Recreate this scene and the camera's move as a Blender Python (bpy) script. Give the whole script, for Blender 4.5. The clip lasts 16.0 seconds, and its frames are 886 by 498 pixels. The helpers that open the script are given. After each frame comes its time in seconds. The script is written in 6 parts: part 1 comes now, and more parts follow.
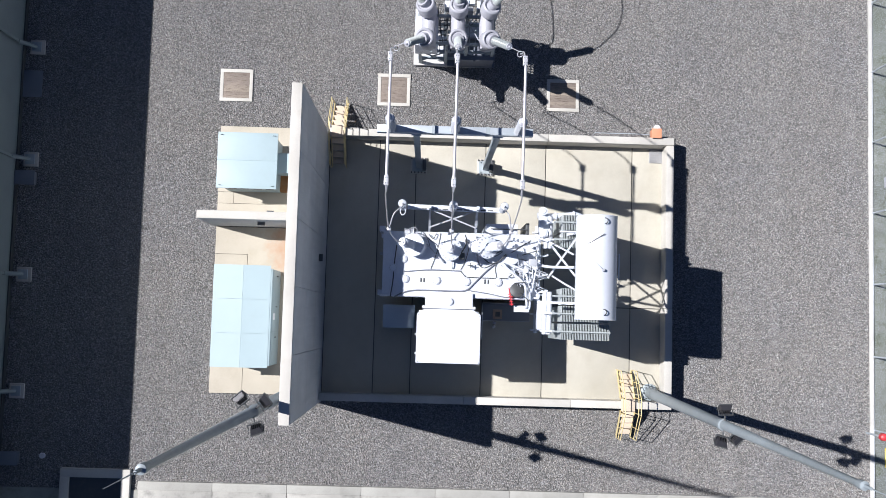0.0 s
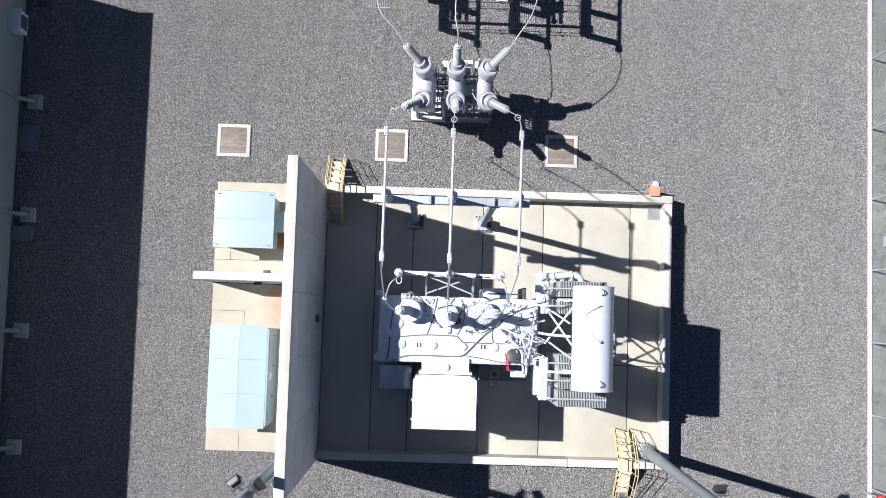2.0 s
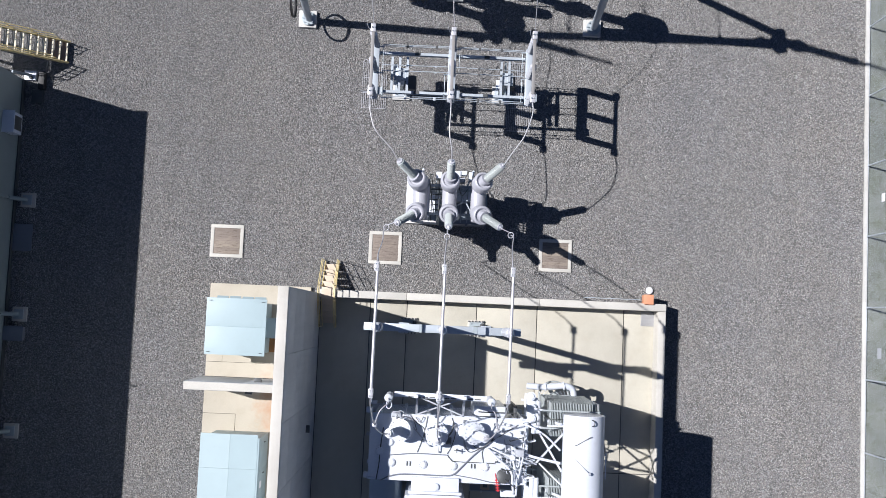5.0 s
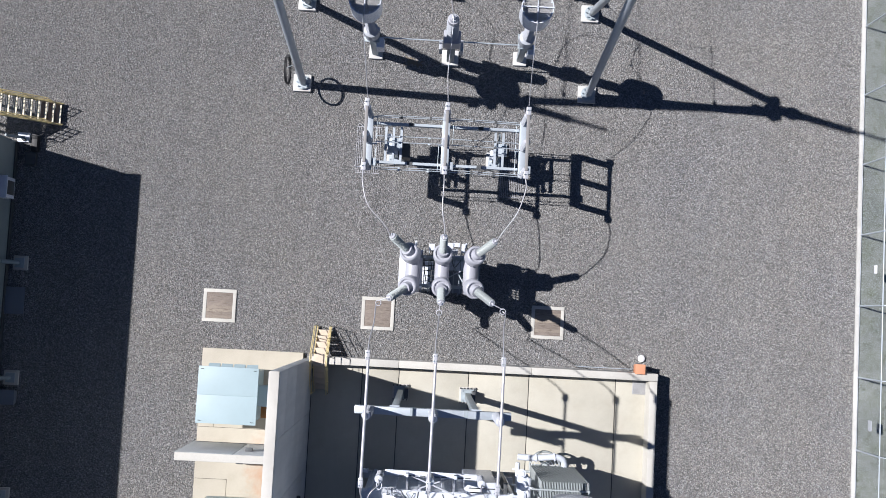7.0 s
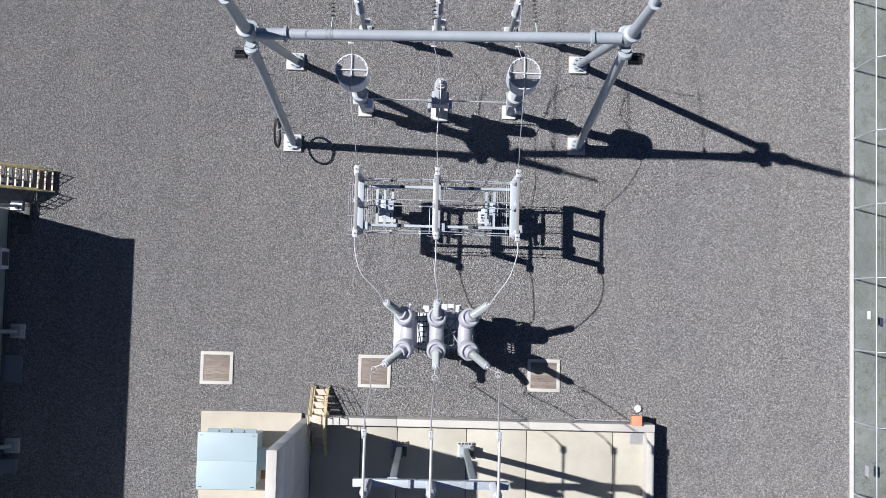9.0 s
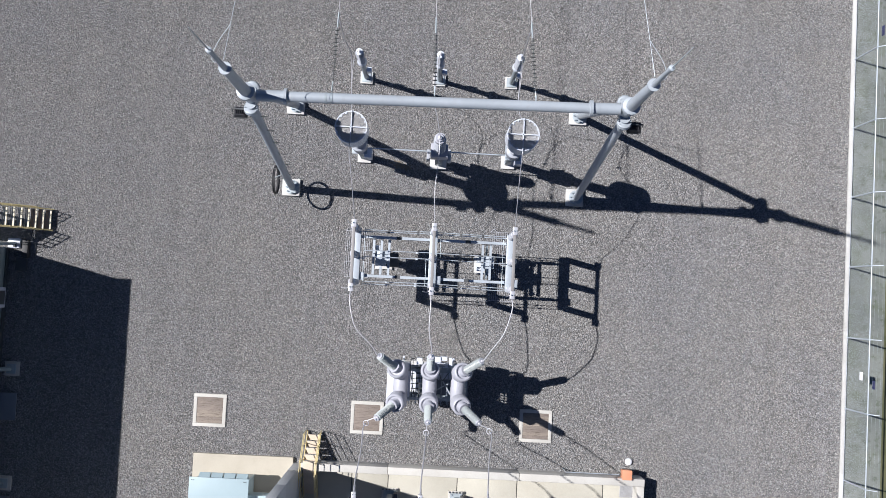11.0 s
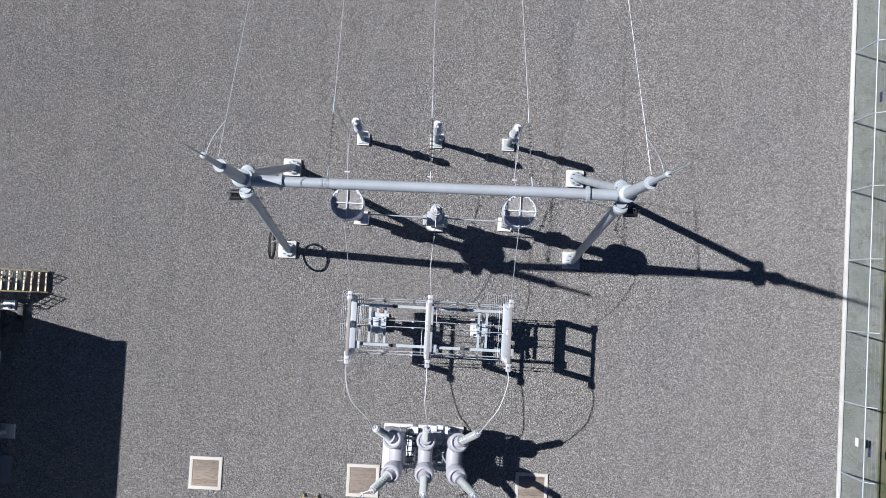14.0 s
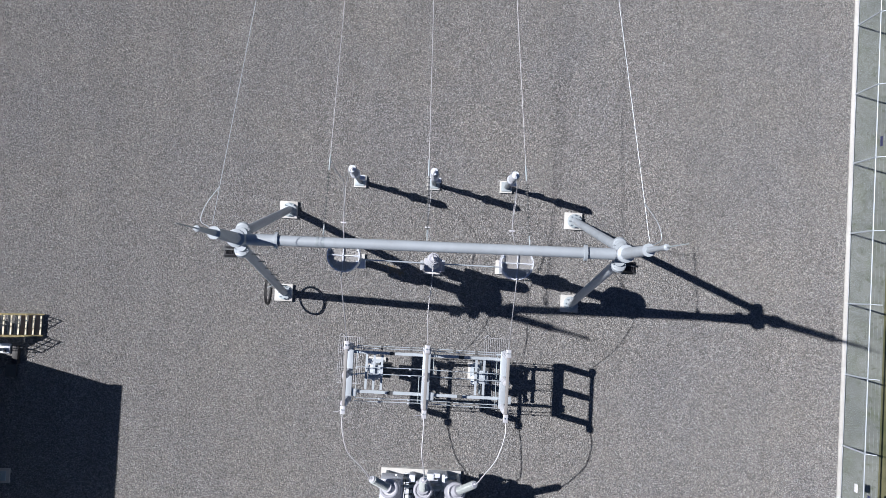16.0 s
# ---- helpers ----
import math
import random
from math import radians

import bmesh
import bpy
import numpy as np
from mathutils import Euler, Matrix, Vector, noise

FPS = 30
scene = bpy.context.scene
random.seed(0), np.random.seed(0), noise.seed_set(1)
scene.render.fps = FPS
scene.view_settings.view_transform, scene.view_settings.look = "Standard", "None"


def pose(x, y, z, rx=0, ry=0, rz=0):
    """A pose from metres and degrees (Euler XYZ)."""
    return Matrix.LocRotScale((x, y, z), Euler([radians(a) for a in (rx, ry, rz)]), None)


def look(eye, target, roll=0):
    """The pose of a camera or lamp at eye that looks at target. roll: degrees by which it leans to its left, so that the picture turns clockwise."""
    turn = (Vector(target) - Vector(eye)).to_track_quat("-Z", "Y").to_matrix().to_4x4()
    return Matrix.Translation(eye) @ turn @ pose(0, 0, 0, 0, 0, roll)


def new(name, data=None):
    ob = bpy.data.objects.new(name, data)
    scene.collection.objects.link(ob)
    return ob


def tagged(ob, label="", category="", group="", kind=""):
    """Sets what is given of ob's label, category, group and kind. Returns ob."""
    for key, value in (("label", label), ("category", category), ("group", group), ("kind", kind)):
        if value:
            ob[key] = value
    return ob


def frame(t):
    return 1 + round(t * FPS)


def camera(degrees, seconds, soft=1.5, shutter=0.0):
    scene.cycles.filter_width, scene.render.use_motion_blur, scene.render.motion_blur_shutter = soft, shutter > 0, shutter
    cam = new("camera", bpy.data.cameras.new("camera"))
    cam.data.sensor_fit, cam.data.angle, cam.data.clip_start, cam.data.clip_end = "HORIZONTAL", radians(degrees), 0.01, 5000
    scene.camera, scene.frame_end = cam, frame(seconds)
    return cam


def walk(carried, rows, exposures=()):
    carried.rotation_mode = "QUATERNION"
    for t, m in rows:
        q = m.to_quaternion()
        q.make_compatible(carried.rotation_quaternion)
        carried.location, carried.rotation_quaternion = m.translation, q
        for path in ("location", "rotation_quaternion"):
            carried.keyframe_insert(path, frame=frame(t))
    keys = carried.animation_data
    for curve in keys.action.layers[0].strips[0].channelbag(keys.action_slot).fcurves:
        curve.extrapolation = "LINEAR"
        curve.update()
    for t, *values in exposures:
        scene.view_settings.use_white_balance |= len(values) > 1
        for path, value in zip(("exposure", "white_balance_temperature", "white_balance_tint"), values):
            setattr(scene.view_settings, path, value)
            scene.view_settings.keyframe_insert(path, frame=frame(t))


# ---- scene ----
cam = camera(50.0, 16.0, 0.75)
# seconds, eye x y z, turns about x y z
PATH = [
    (0, 0.008, -0.125, 39.157, 4.312, -0.885, 1.640),
    (0.5, 0.002, 0.445, 39.159, 4.247, -0.902, 1.635),
    (1, 0.037, 1.079, 39.194, 4.172, -0.894, 1.704),
    (1.5, 0.086, 1.707, 39.211, 4.097, -0.831, 1.749),
    (2, 0.145, 2.404, 39.251, 4.039, -0.746, 1.827),
    (2.5, 0.189, 3.120, 39.295, 3.995, -0.688, 1.888),
    (3, 0.231, 3.791, 39.306, 3.993, -0.657, 1.993),
    (3.5, 0.266, 4.509, 39.387, 4.009, -0.621, 2.116),
    (4, 0.292, 5.235, 39.403, 4.052, -0.636, 2.242),
    (4.5, 0.315, 5.914, 39.395, 4.102, -0.671, 2.405),
    (5, 0.329, 6.658, 39.427, 4.109, -0.711, 2.532),
    (7.5, 0.418, 10.350, 39.709, 3.660, -0.910, 3.069),
    (8, 0.476, 11.048, 39.790, 3.533, -0.866, 2.709),
    (8.5, 0.509, 11.681, 39.849, 3.390, -0.823, 2.050),
    (9, 0.550, 12.363, 39.943, 3.235, -0.766, 1.416),
    (11.5, 0.626, 15.107, 40.196, 2.850, -0.883, 3.084),
    (12, 0.599, 15.598, 40.240, 2.785, -0.917, 3.078),
    (12.5, 0.584, 16.067, 40.250, 2.715, -0.938, 3.103),
    (13, 0.567, 16.564, 40.238, 2.635, -0.946, 3.074),
    (13.5, 0.550, 17.071, 40.242, 2.554, -0.955, 3.067),
    (14, 0.548, 17.535, 40.230, 2.501, -0.964, 3.069),
    (14.5, 0.540, 18.036, 40.209, 2.436, -0.987, 3.102),
    (15, 0.540, 18.546, 40.166, 2.383, -0.973, 3.081),
    (15.5, 0.550, 19.021, 40.123, 2.314, -0.961, 3.118),
    (16, 0.536, 19.550, 40.068, 2.220, -0.990, 3.119),
]

walk(cam, [(t, pose(*p)) for t, *p in PATH], exposures=[(0.0, 0.56, 5840, 19), (1.0, 0.60, 5840, 19), (2.5, 0.68, 5840, 19), (3.5, 0.57, 5840, 19), (4.6, 0.465, 5840, 19), (13.0, 0.46, 5840, 19), (16.0, 0.40, 5840, 19)])

# ---- sky and sun ----
SUN = Vector((0.806, -0.188, -1.0))
world = bpy.data.worlds.new("sky")
scene.world = world
world.use_nodes = True
wn = world.node_tree.nodes
sky = wn.new("ShaderNodeTexSky")
sky.sky_type = "NISHITA"
sky.sun_disc = False
sky.sun_elevation = math.atan2(1.0, math.hypot(0.806, 0.188))
sky.sun_rotation = math.atan2(-0.806, 0.188)
sky.altitude, sky.air_density, sky.dust_density, sky.ozone_density = 1500.0, 0.8, 0.15, 3.0
world.node_tree.links.new(sky.outputs[0], wn["Background"].inputs[0])
wn["Background"].inputs[1].default_value = 0.0355
lamp = bpy.data.lights.new("sun", "SUN")
lamp.energy, lamp.angle, lamp.color = 5.0, radians(0.55), (0.975, 0.942, 0.812)
sun = new("sun", lamp)
sun.matrix_world = look(-SUN * 40, (0, 0, 0))

# ---- materials ----


def nodes_of(name):
    m = bpy.data.materials.new(name)
    m.use_nodes = True
    nt = m.node_tree
    return m, nt, nt.nodes["Principled BSDF"]


def noise_tex(nt, scale, detail=4.0, rough=0.55, coord=None):
    n = nt.nodes.new("ShaderNodeTexNoise")
    n.inputs["Scale"].default_value = scale
    n.inputs["Detail"].default_value = detail
    n.inputs["Roughness"].default_value = rough
    nt.links.new(coord, n.inputs["Vector"])
    return n.outputs["Fac"]


def ramp(nt, fac, stops):
    r = nt.nodes.new("ShaderNodeValToRGB")
    while len(r.color_ramp.elements) < len(stops):
        r.color_ramp.elements.new(0.5)
    for e, (p, col) in zip(r.color_ramp.elements, stops):
        e.position, e.color = p, (*col, 1) if not isinstance(col, float) else (col, col, col, 1)
    nt.links.new(fac, r.inputs[0])
    return r.outputs[0]


def mix(nt, a, b, fac, mode="MIX"):
    m = nt.nodes.new("ShaderNodeMix")
    m.data_type, m.blend_type = "RGBA", mode
    for sock, v in ((m.inputs[6], a), (m.inputs[7], b), (m.inputs[0], fac)):
        if isinstance(v, bpy.types.NodeSocket):
            nt.links.new(v, sock)
        elif isinstance(v, float):
            sock.default_value = v
        else:
            sock.default_value = (*v, 1)
    return m.outputs[2]


def bump(nt, bsdf, height, dist, strength=0.6):
    b = nt.nodes.new("ShaderNodeBump")
    b.inputs["Strength"].default_value = strength
    b.inputs["Distance"].default_value = dist
    nt.links.new(height, b.inputs["Height"])
    nt.links.new(b.outputs[0], bsdf.inputs["Normal"])


def place(nt):
    return nt.nodes.new("ShaderNodeNewGeometry").outputs["Position"]


def painted(name, col, rough=0.45, metal=0.0, dirt=0.25, vary=0.08, grain=40.0, dirt_col=(0.25, 0.22, 0.18), rel=0.002):
    """Paint, metal or porcelain with soft patches, specks of dirt and a fine grain."""
    m, nt, b = nodes_of(name)
    p = place(nt)
    big = noise_tex(nt, 0.9, 5, 0.6, p)
    fine = noise_tex(nt, grain, 3, 0.6, p)
    lo, hi = tuple(c * (1 - vary) for c in col), tuple(min(1, c * (1 + vary)) for c in col)
    base = ramp(nt, big, [(0.3, lo), (0.7, hi)])
    spots = ramp(nt, noise_tex(nt, 5.0, 6, 0.65, p), [(0.52, 0.0), (0.8, dirt)])
    base = mix(nt, base, dirt_col, spots)
    rnd = nt.nodes.new("ShaderNodeObjectInfo").outputs["Random"]
    tone = ramp(nt, rnd, [(0.0, 0.95), (1.0, 1.0)])
    base = mix(nt, base, tone, 1.0, "MULTIPLY")
    nt.links.new(base, b.inputs["Base Color"])
    nt.links.new(ramp(nt, fine, [(0.2, max(0.05, rough - 0.1)), (0.8, min(1.0, rough + 0.12))]), b.inputs["Roughness"])
    b.inputs["Metallic"].default_value = metal
    bump(nt, b, fine, rel, 0.35)
    return m


def concrete(name, lo, hi, stain=(0.33, 0.28, 0.22), amount=0.35, rust=None, weeds=None, streaks=0.0):
    """Cast concrete: broad cloudiness, stains, pores; rust: the middle and radius of a rusty patch; weeds: colour of small tufts; streaks: strength of run-off marks."""
    m, nt, b = nodes_of(name)
    p = place(nt)
    base = ramp(nt, noise_tex(nt, 0.45, 6, 0.6, p), [(0.3, lo), (0.7, hi)])
    base = mix(nt, base, stain, ramp(nt, noise_tex(nt, 1.7, 8, 0.68, p), [(0.5, 0.0), (0.82, amount)]))
    fine = noise_tex(nt, 60, 4, 0.7, p)
    base = mix(nt, base, ramp(nt, fine, [(0.3, 0.82), (0.62, 1.0)]), 1.0, "MULTIPLY")
    rnd = nt.nodes.new("ShaderNodeObjectInfo").outputs["Random"]
    base = mix(nt, base, ramp(nt, rnd, [(0.0, 0.9), (1.0, 1.0)]), 1.0, "MULTIPLY")
    if streaks:
        mp = nt.nodes.new("ShaderNodeMapping")
        mp.inputs["Scale"].default_value = (2.2, 2.2, 0.18)
        nt.links.new(p, mp.inputs["Vector"])
        base = mix(nt, base, stain, ramp(nt, noise_tex(nt, 1.6, 7, 0.65, mp.outputs[0]), [(0.42, 0.0), (0.72, streaks)]))
    if weeds:
        base = mix(nt, base, weeds, ramp(nt, noise_tex(nt, 3.2, 7, 0.68, p), [(0.52, 0.0), (0.70, 0.8)]))
        base = mix(nt, base, tuple(c * 1.6 for c in weeds), ramp(nt, noise_tex(nt, 1.1, 6, 0.7, p), [(0.5, 0.0), (0.75, 0.6)]))
    if rust:
        d = nt.nodes.new("ShaderNodeVectorMath")
        d.operation = "DISTANCE"
        nt.links.new(p, d.inputs[0])
        d.inputs[1].default_value = rust[0]
        w = nt.nodes.new("ShaderNodeMath")
        w.operation = "MULTIPLY_ADD"
        nt.links.new(noise_tex(nt, 2.2, 6, 0.65, p), w.inputs[0])
        w.inputs[1].default_value = rust[1] * 1.6
        nt.links.new(d.outputs["Value"], w.inputs[2])
        k = nt.nodes.new("ShaderNodeMath")
        k.operation = "DIVIDE"
        nt.links.new(w.outputs[0], k.inputs[0])
        k.inputs[1].default_value = rust[1] * 2.0
        base = mix(nt, base, (0.44, 0.20, 0.085), ramp(nt, k.outputs[0], [(0.42, 0.9), (0.98, 0.0)]))
    nt.links.new(base, b.inputs["Base Color"])
    b.inputs["Roughness"].default_value = 0.85
    bump(nt, b, fine, 0.004, 0.4)
    return m


def crushed_stone(name, lo, mid, hi, scale):
    """Loose crushed stone: every stone its own grey, gaps shaded in the colour, broad drifts and worn tracks."""
    m, nt, b = nodes_of(name)
    p = place(nt)
    warp = nt.nodes.new("ShaderNodeVectorMath")
    warp.operation = "MULTIPLY_ADD"
    nz = nt.nodes.new("ShaderNodeTexNoise")
    nz.inputs["Scale"].default_value = scale * 0.6
    nt.links.new(p, nz.inputs["Vector"])
    nt.links.new(nz.outputs["Color"], warp.inputs[0])
    warp.inputs[1].default_value = (0.6 / scale,) * 3
    nt.links.new(p, warp.inputs[2])

    def cells(sc):
        v = nt.nodes.new("ShaderNodeTexVoronoi")
        v.inputs["Scale"].default_value = sc
        nt.links.new(warp.outputs[0], v.inputs["Vector"])
        return v
    v, v2 = cells(scale), cells(scale * 2.1)
    sep = nt.nodes.new("ShaderNodeSeparateColor")
    nt.links.new(v.outputs["Color"], sep.inputs[0])
    base = ramp(nt, sep.outputs[0], [(0.0, lo), (0.4, mid), (0.8, hi), (1.0, tuple(c * 1.45 for c in hi))])
    base = mix(nt, base, ramp(nt, sep.outputs[1], [(0.0, (0.95, 0.99, 1.04)), (0.5, (1.0, 1.0, 1.0)), (1.0, (1.05, 0.99, 0.93))]), 1.0, "MULTIPLY")
    sep2 = nt.nodes.new("ShaderNodeSeparateColor")
    nt.links.new(v2.outputs["Color"], sep2.inputs[0])
    base = mix(nt, base, ramp(nt, sep2.outputs[1], [(0.0, 0.7), (1.0, 1.0)]), 0.7, "MULTIPLY")
    # shade between the stones is darkened into the base colour
    base = mix(nt, base, ramp(nt, v.outputs["Distance"], [(0.35, 1.0), (0.8, 0.6)]), 1.0, "MULTIPLY")
    base = mix(nt, base, ramp(nt, noise_tex(nt, 10.0, 2, 0.6, p), [(0.32, 0.74), (0.68, 1.14)]), 1.0, "MULTIPLY")
    base = mix(nt, base, ramp(nt, noise_tex(nt, 0.22, 6, 0.6, p), [(0.3, (0.885, 0.895, 0.92)), (0.7, (0.99, 0.975, 0.945))]), 1.0, "MULTIPLY")
    mp = nt.nodes.new("ShaderNodeMapping")
    mp.inputs["Scale"].default_value = (1.3, 0.05, 1.0)
    nt.links.new(p, mp.inputs["Vector"])
    base = mix(nt, base, ramp(nt, noise_tex(nt, 1.0, 3, 0.5, mp.outputs[0]), [(0.35, 0.93), (0.6, 1.0)]), 1.0, "MULTIPLY")
    nt.links.new(base, b.inputs["Base Color"])
    b.inputs["Roughness"].default_value = 0.65
    b.inputs["Diffuse Roughness"].default_value = 1.0
    h = nt.nodes.new("ShaderNodeMath")
    h.operation = "SUBTRACT"
    h.inputs[0].default_value = 1.0
    nt.links.new(v.outputs["Distance"], h.inputs[1])
    bump(nt, b, h.outputs[0], 0.024, 0.75)
    return m


def timber(name, lo, mid, hi):
    """Old sawn boards: long grain, dark checks, greyed and tan boards side by side."""
    m, nt, b = nodes_of(name)
    p = place(nt)
    mp = nt.nodes.new("ShaderNodeMapping")
    mp.inputs["Scale"].default_value = (1.6, 26.0, 1.0)
    nt.links.new(p, mp.inputs["Vector"])
    grain = noise_tex(nt, 2.0, 6, 0.65, mp.outputs[0])
    rnd = nt.nodes.new("ShaderNodeObjectInfo").outputs["Random"]
    board = ramp(nt, rnd, [(0.0, mid), (0.55, tuple(c * 0.85 for c in mid)), (1.0, hi)])
    base = mix(nt, board, lo, ramp(nt, grain, [(0.5, 0.0), (0.66, 0.9)]))
    base = mix(nt, base, hi, ramp(nt, noise_tex(nt, 3.0, 4, 0.6, p), [(0.5, 0.0), (0.8, 0.5)]))
    nt.links.new(base, b.inputs["Base Color"])
    b.inputs["Roughness"].default_value = 0.85
    bump(nt, b, grain, 0.006, 0.6)
    return m


GRAVEL = crushed_stone("crushed_stone", (0.098, 0.097, 0.098), (0.245, 0.242, 0.238), (0.45, 0.442, 0.432), 35.0)
DIRT = concrete("weedy_dirt", (0.165, 0.182, 0.17), (0.285, 0.303, 0.275), (0.10, 0.115, 0.085), 0.75, weeds=(0.075, 0.09, 0.05))
TAN = concrete("tan_ground", (0.19, 0.15, 0.105), (0.29, 0.235, 0.165), (0.11, 0.08, 0.055), 0.6)
GRASS = concrete("dry_grass", (0.07, 0.085, 0.035), (0.16, 0.15, 0.08), (0.03, 0.045, 0.02), 0.8)
ROAD = concrete("worn_asphalt", (0.26, 0.27, 0.24), (0.42, 0.42, 0.38), (0.12, 0.14, 0.10), 0.9)
SLAB = concrete("cast_slab", (0.475, 0.450, 0.378), (0.58, 0.553, 0.47), (0.40, 0.34, 0.26), 0.35)
SLAB_RUST = concrete("rusty_slab", (0.485, 0.44, 0.355), (0.59, 0.54, 0.445), (0.40, 0.33, 0.24), 0.35, rust=((-5.2, 2.85, 0.15), 1.5))
KERB = concrete("pale_concrete", (0.53, 0.51, 0.465), (0.66, 0.64, 0.59), (0.40, 0.36, 0.28), 0.3)
WALL = concrete("precast_concrete", (0.55, 0.565, 0.57), (0.665, 0.68, 0.685), (0.42, 0.44, 0.46), 0.25, streaks=0.5)
KERBG = concrete("grey_kerb_concrete", (0.37, 0.365, 0.335), (0.48, 0.475, 0.44), (0.24, 0.235, 0.2), 0.5)
GUTTER = concrete("gutter_concrete", (0.34, 0.335, 0.31), (0.5, 0.49, 0.455), (0.12, 0.125, 0.115), 0.95)
PAD = concrete("footing_concrete", (0.56, 0.55, 0.52), (0.70, 0.69, 0.66), (0.36, 0.32, 0.26), 0.35)
JOINT = painted("joint_filler", (0.085, 0.082, 0.078), 0.9)
WHITE = painted("pale_grey_enamel", (0.66, 0.695, 0.765), 0.28, 0.0, 0.12, 0.04)
GREYP = painted("grey_enamel", (0.42, 0.44, 0.48), 0.4, 0.0, 0.15, 0.06)
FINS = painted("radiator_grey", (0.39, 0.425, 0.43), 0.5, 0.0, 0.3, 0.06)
GALV = painted("galvanised_steel", (0.50, 0.55, 0.60), 0.42, 0.35, 0.15, 0.10, 25.0)
GALVD = painted("weathered_galvanised_steel", (0.38, 0.43, 0.46), 0.5, 0.3, 0.25, 0.12, 25.0)
STEELP = painted("blue_grey_mast_paint", (0.40, 0.44, 0.48), 0.45, 0.1, 0.2, 0.10, 20.0)
MAST = painted("dull_mast_paint", (0.28, 0.32, 0.345), 0.5, 0.1, 0.25, 0.12, 20.0)
ALU = painted("bare_aluminium", (0.72, 0.72, 0.76), 0.35, 0.5, 0.1, 0.05)
PORC = painted("grey_porcelain", (0.44, 0.46, 0.50), 0.22, 0.0, 0.12, 0.05)
BLUE = painted("pale_blue_enamel", (0.355, 0.45, 0.48), 0.5, 0.0, 0.06, 0.03)
YELLOW = painted("yellow_enamel", (0.72, 0.59, 0.29), 0.45, 0.0, 0.3, 0.08)
TREAD = concrete("fibreglass_tread", (0.62, 0.515, 0.40), (0.74, 0.63, 0.505), (0.36, 0.26, 0.17), 0.3)
BLACK = painted("black_rubber", (0.025, 0.025, 0.027), 0.6, 0.0, 0.1)
DARK = painted("dark_grey_metal", (0.08, 0.085, 0.09), 0.5, 0.2, 0.2)
RED = painted("red_enamel", (0.55, 0.04, 0.05), 0.4)
ORANGE = painted("orange_plastic", (0.66, 0.30, 0.17), 0.5)
SIGNY = painted("yellow_sign", (0.85, 0.65, 0.04), 0.5)
NAVY = painted("navy_sign", (0.03, 0.035, 0.10), 0.5)
SIGNW = painted("white_sign", (0.8, 0.8, 0.82), 0.5)
COVER = timber("weathered_timber", (0.09, 0.065, 0.052), (0.245, 0.205, 0.175), (0.33, 0.28, 0.225))
STRAND = painted("stranded_aluminium", (0.45, 0.45, 0.475), 0.5, 0.3, 0.15, 0.06, 60.0)
SCREEN = painted("screen_wire", (0.46, 0.45, 0.44), 0.6, 0.1, 0.2)
GLOSS = painted("polished_sheet_metal", (0.36, 0.43, 0.50), 0.16, 0.4, 0.1, 0.06)
SLATE_AND_SHADE = painted("slate_enamel_and_shade", (0.17, 0.185, 0.22), 0.45, 0.0, 0.2, 0.08)
LILAC = painted("pale_lilac_grey_enamel", (0.405, 0.41, 0.455), 0.4, 0.0, 0.15, 0.05)
PORCL = painted("pale_porcelain", (0.47, 0.505, 0.50), 0.25, 0.0, 0.15, 0.05)
LAMPC = painted("charcoal_casting", (0.04, 0.04, 0.047), 0.45, 0.3, 0.2)
BLADE = painted("weathered_alloy", (0.27, 0.26, 0.255), 0.5, 0.1, 0.3)
BLDG = painted("grey_green_cladding", (0.235, 0.28, 0.29), 0.55, 0.0, 0.15, 0.06)
ROOF = painted("roof_sheet", (0.55, 0.55, 0.52), 0.55, 0.1, 0.2, 0.06)
RUST = painted("rusty_steel", (0.36, 0.18, 0.07), 0.8, 0.2, 0.5, 0.2)
TREAD_LIT = painted("sunlit_tread_cream", (0.68, 0.62, 0.47), 0.5, 0.0, 0.3, 0.1)
BROWN_TREADSHADE = painted("brown_enamel_and_tread_shade", (0.38, 0.28, 0.22), 0.5, 0.0, 0.4, 0.12)
GRIT = painted("metal_mesh", (0.42, 0.42, 0.43), 0.6, 0.4, 0.3)

# ---- building tools ----


def bx(bm, x0, x1, y0, y1, z0, z1, bev=0.0):
    """A box, its edges rounded by bev."""
    m = Matrix.LocRotScale(((x0 + x1) / 2, (y0 + y1) / 2, (z0 + z1) / 2), None, (abs(x1 - x0), abs(y1 - y0), abs(z1 - z0)))
    r = bmesh.ops.create_cube(bm, size=1.0, matrix=m)
    if bev:
        es = {e for v in r["verts"] for e in v.link_edges}
        bmesh.ops.bevel(bm, geom=list(es), offset=bev, segments=2, profile=0.6, affect="EDGES")
    return bm


def prism(bm, pts, z0, z1):
    """An upright block on a many-sided plan."""
    lo, hi = [bm.verts.new((x, y, z0)) for x, y in pts], [bm.verts.new((x, y, z1)) for x, y in pts]
    for i in range(len(pts)):
        j = (i + 1) % len(pts)
        bm.faces.new((lo[i], lo[j], hi[j], hi[i]))
    bm.faces.new(lo[::-1]), bm.faces.new(hi)
    return bm


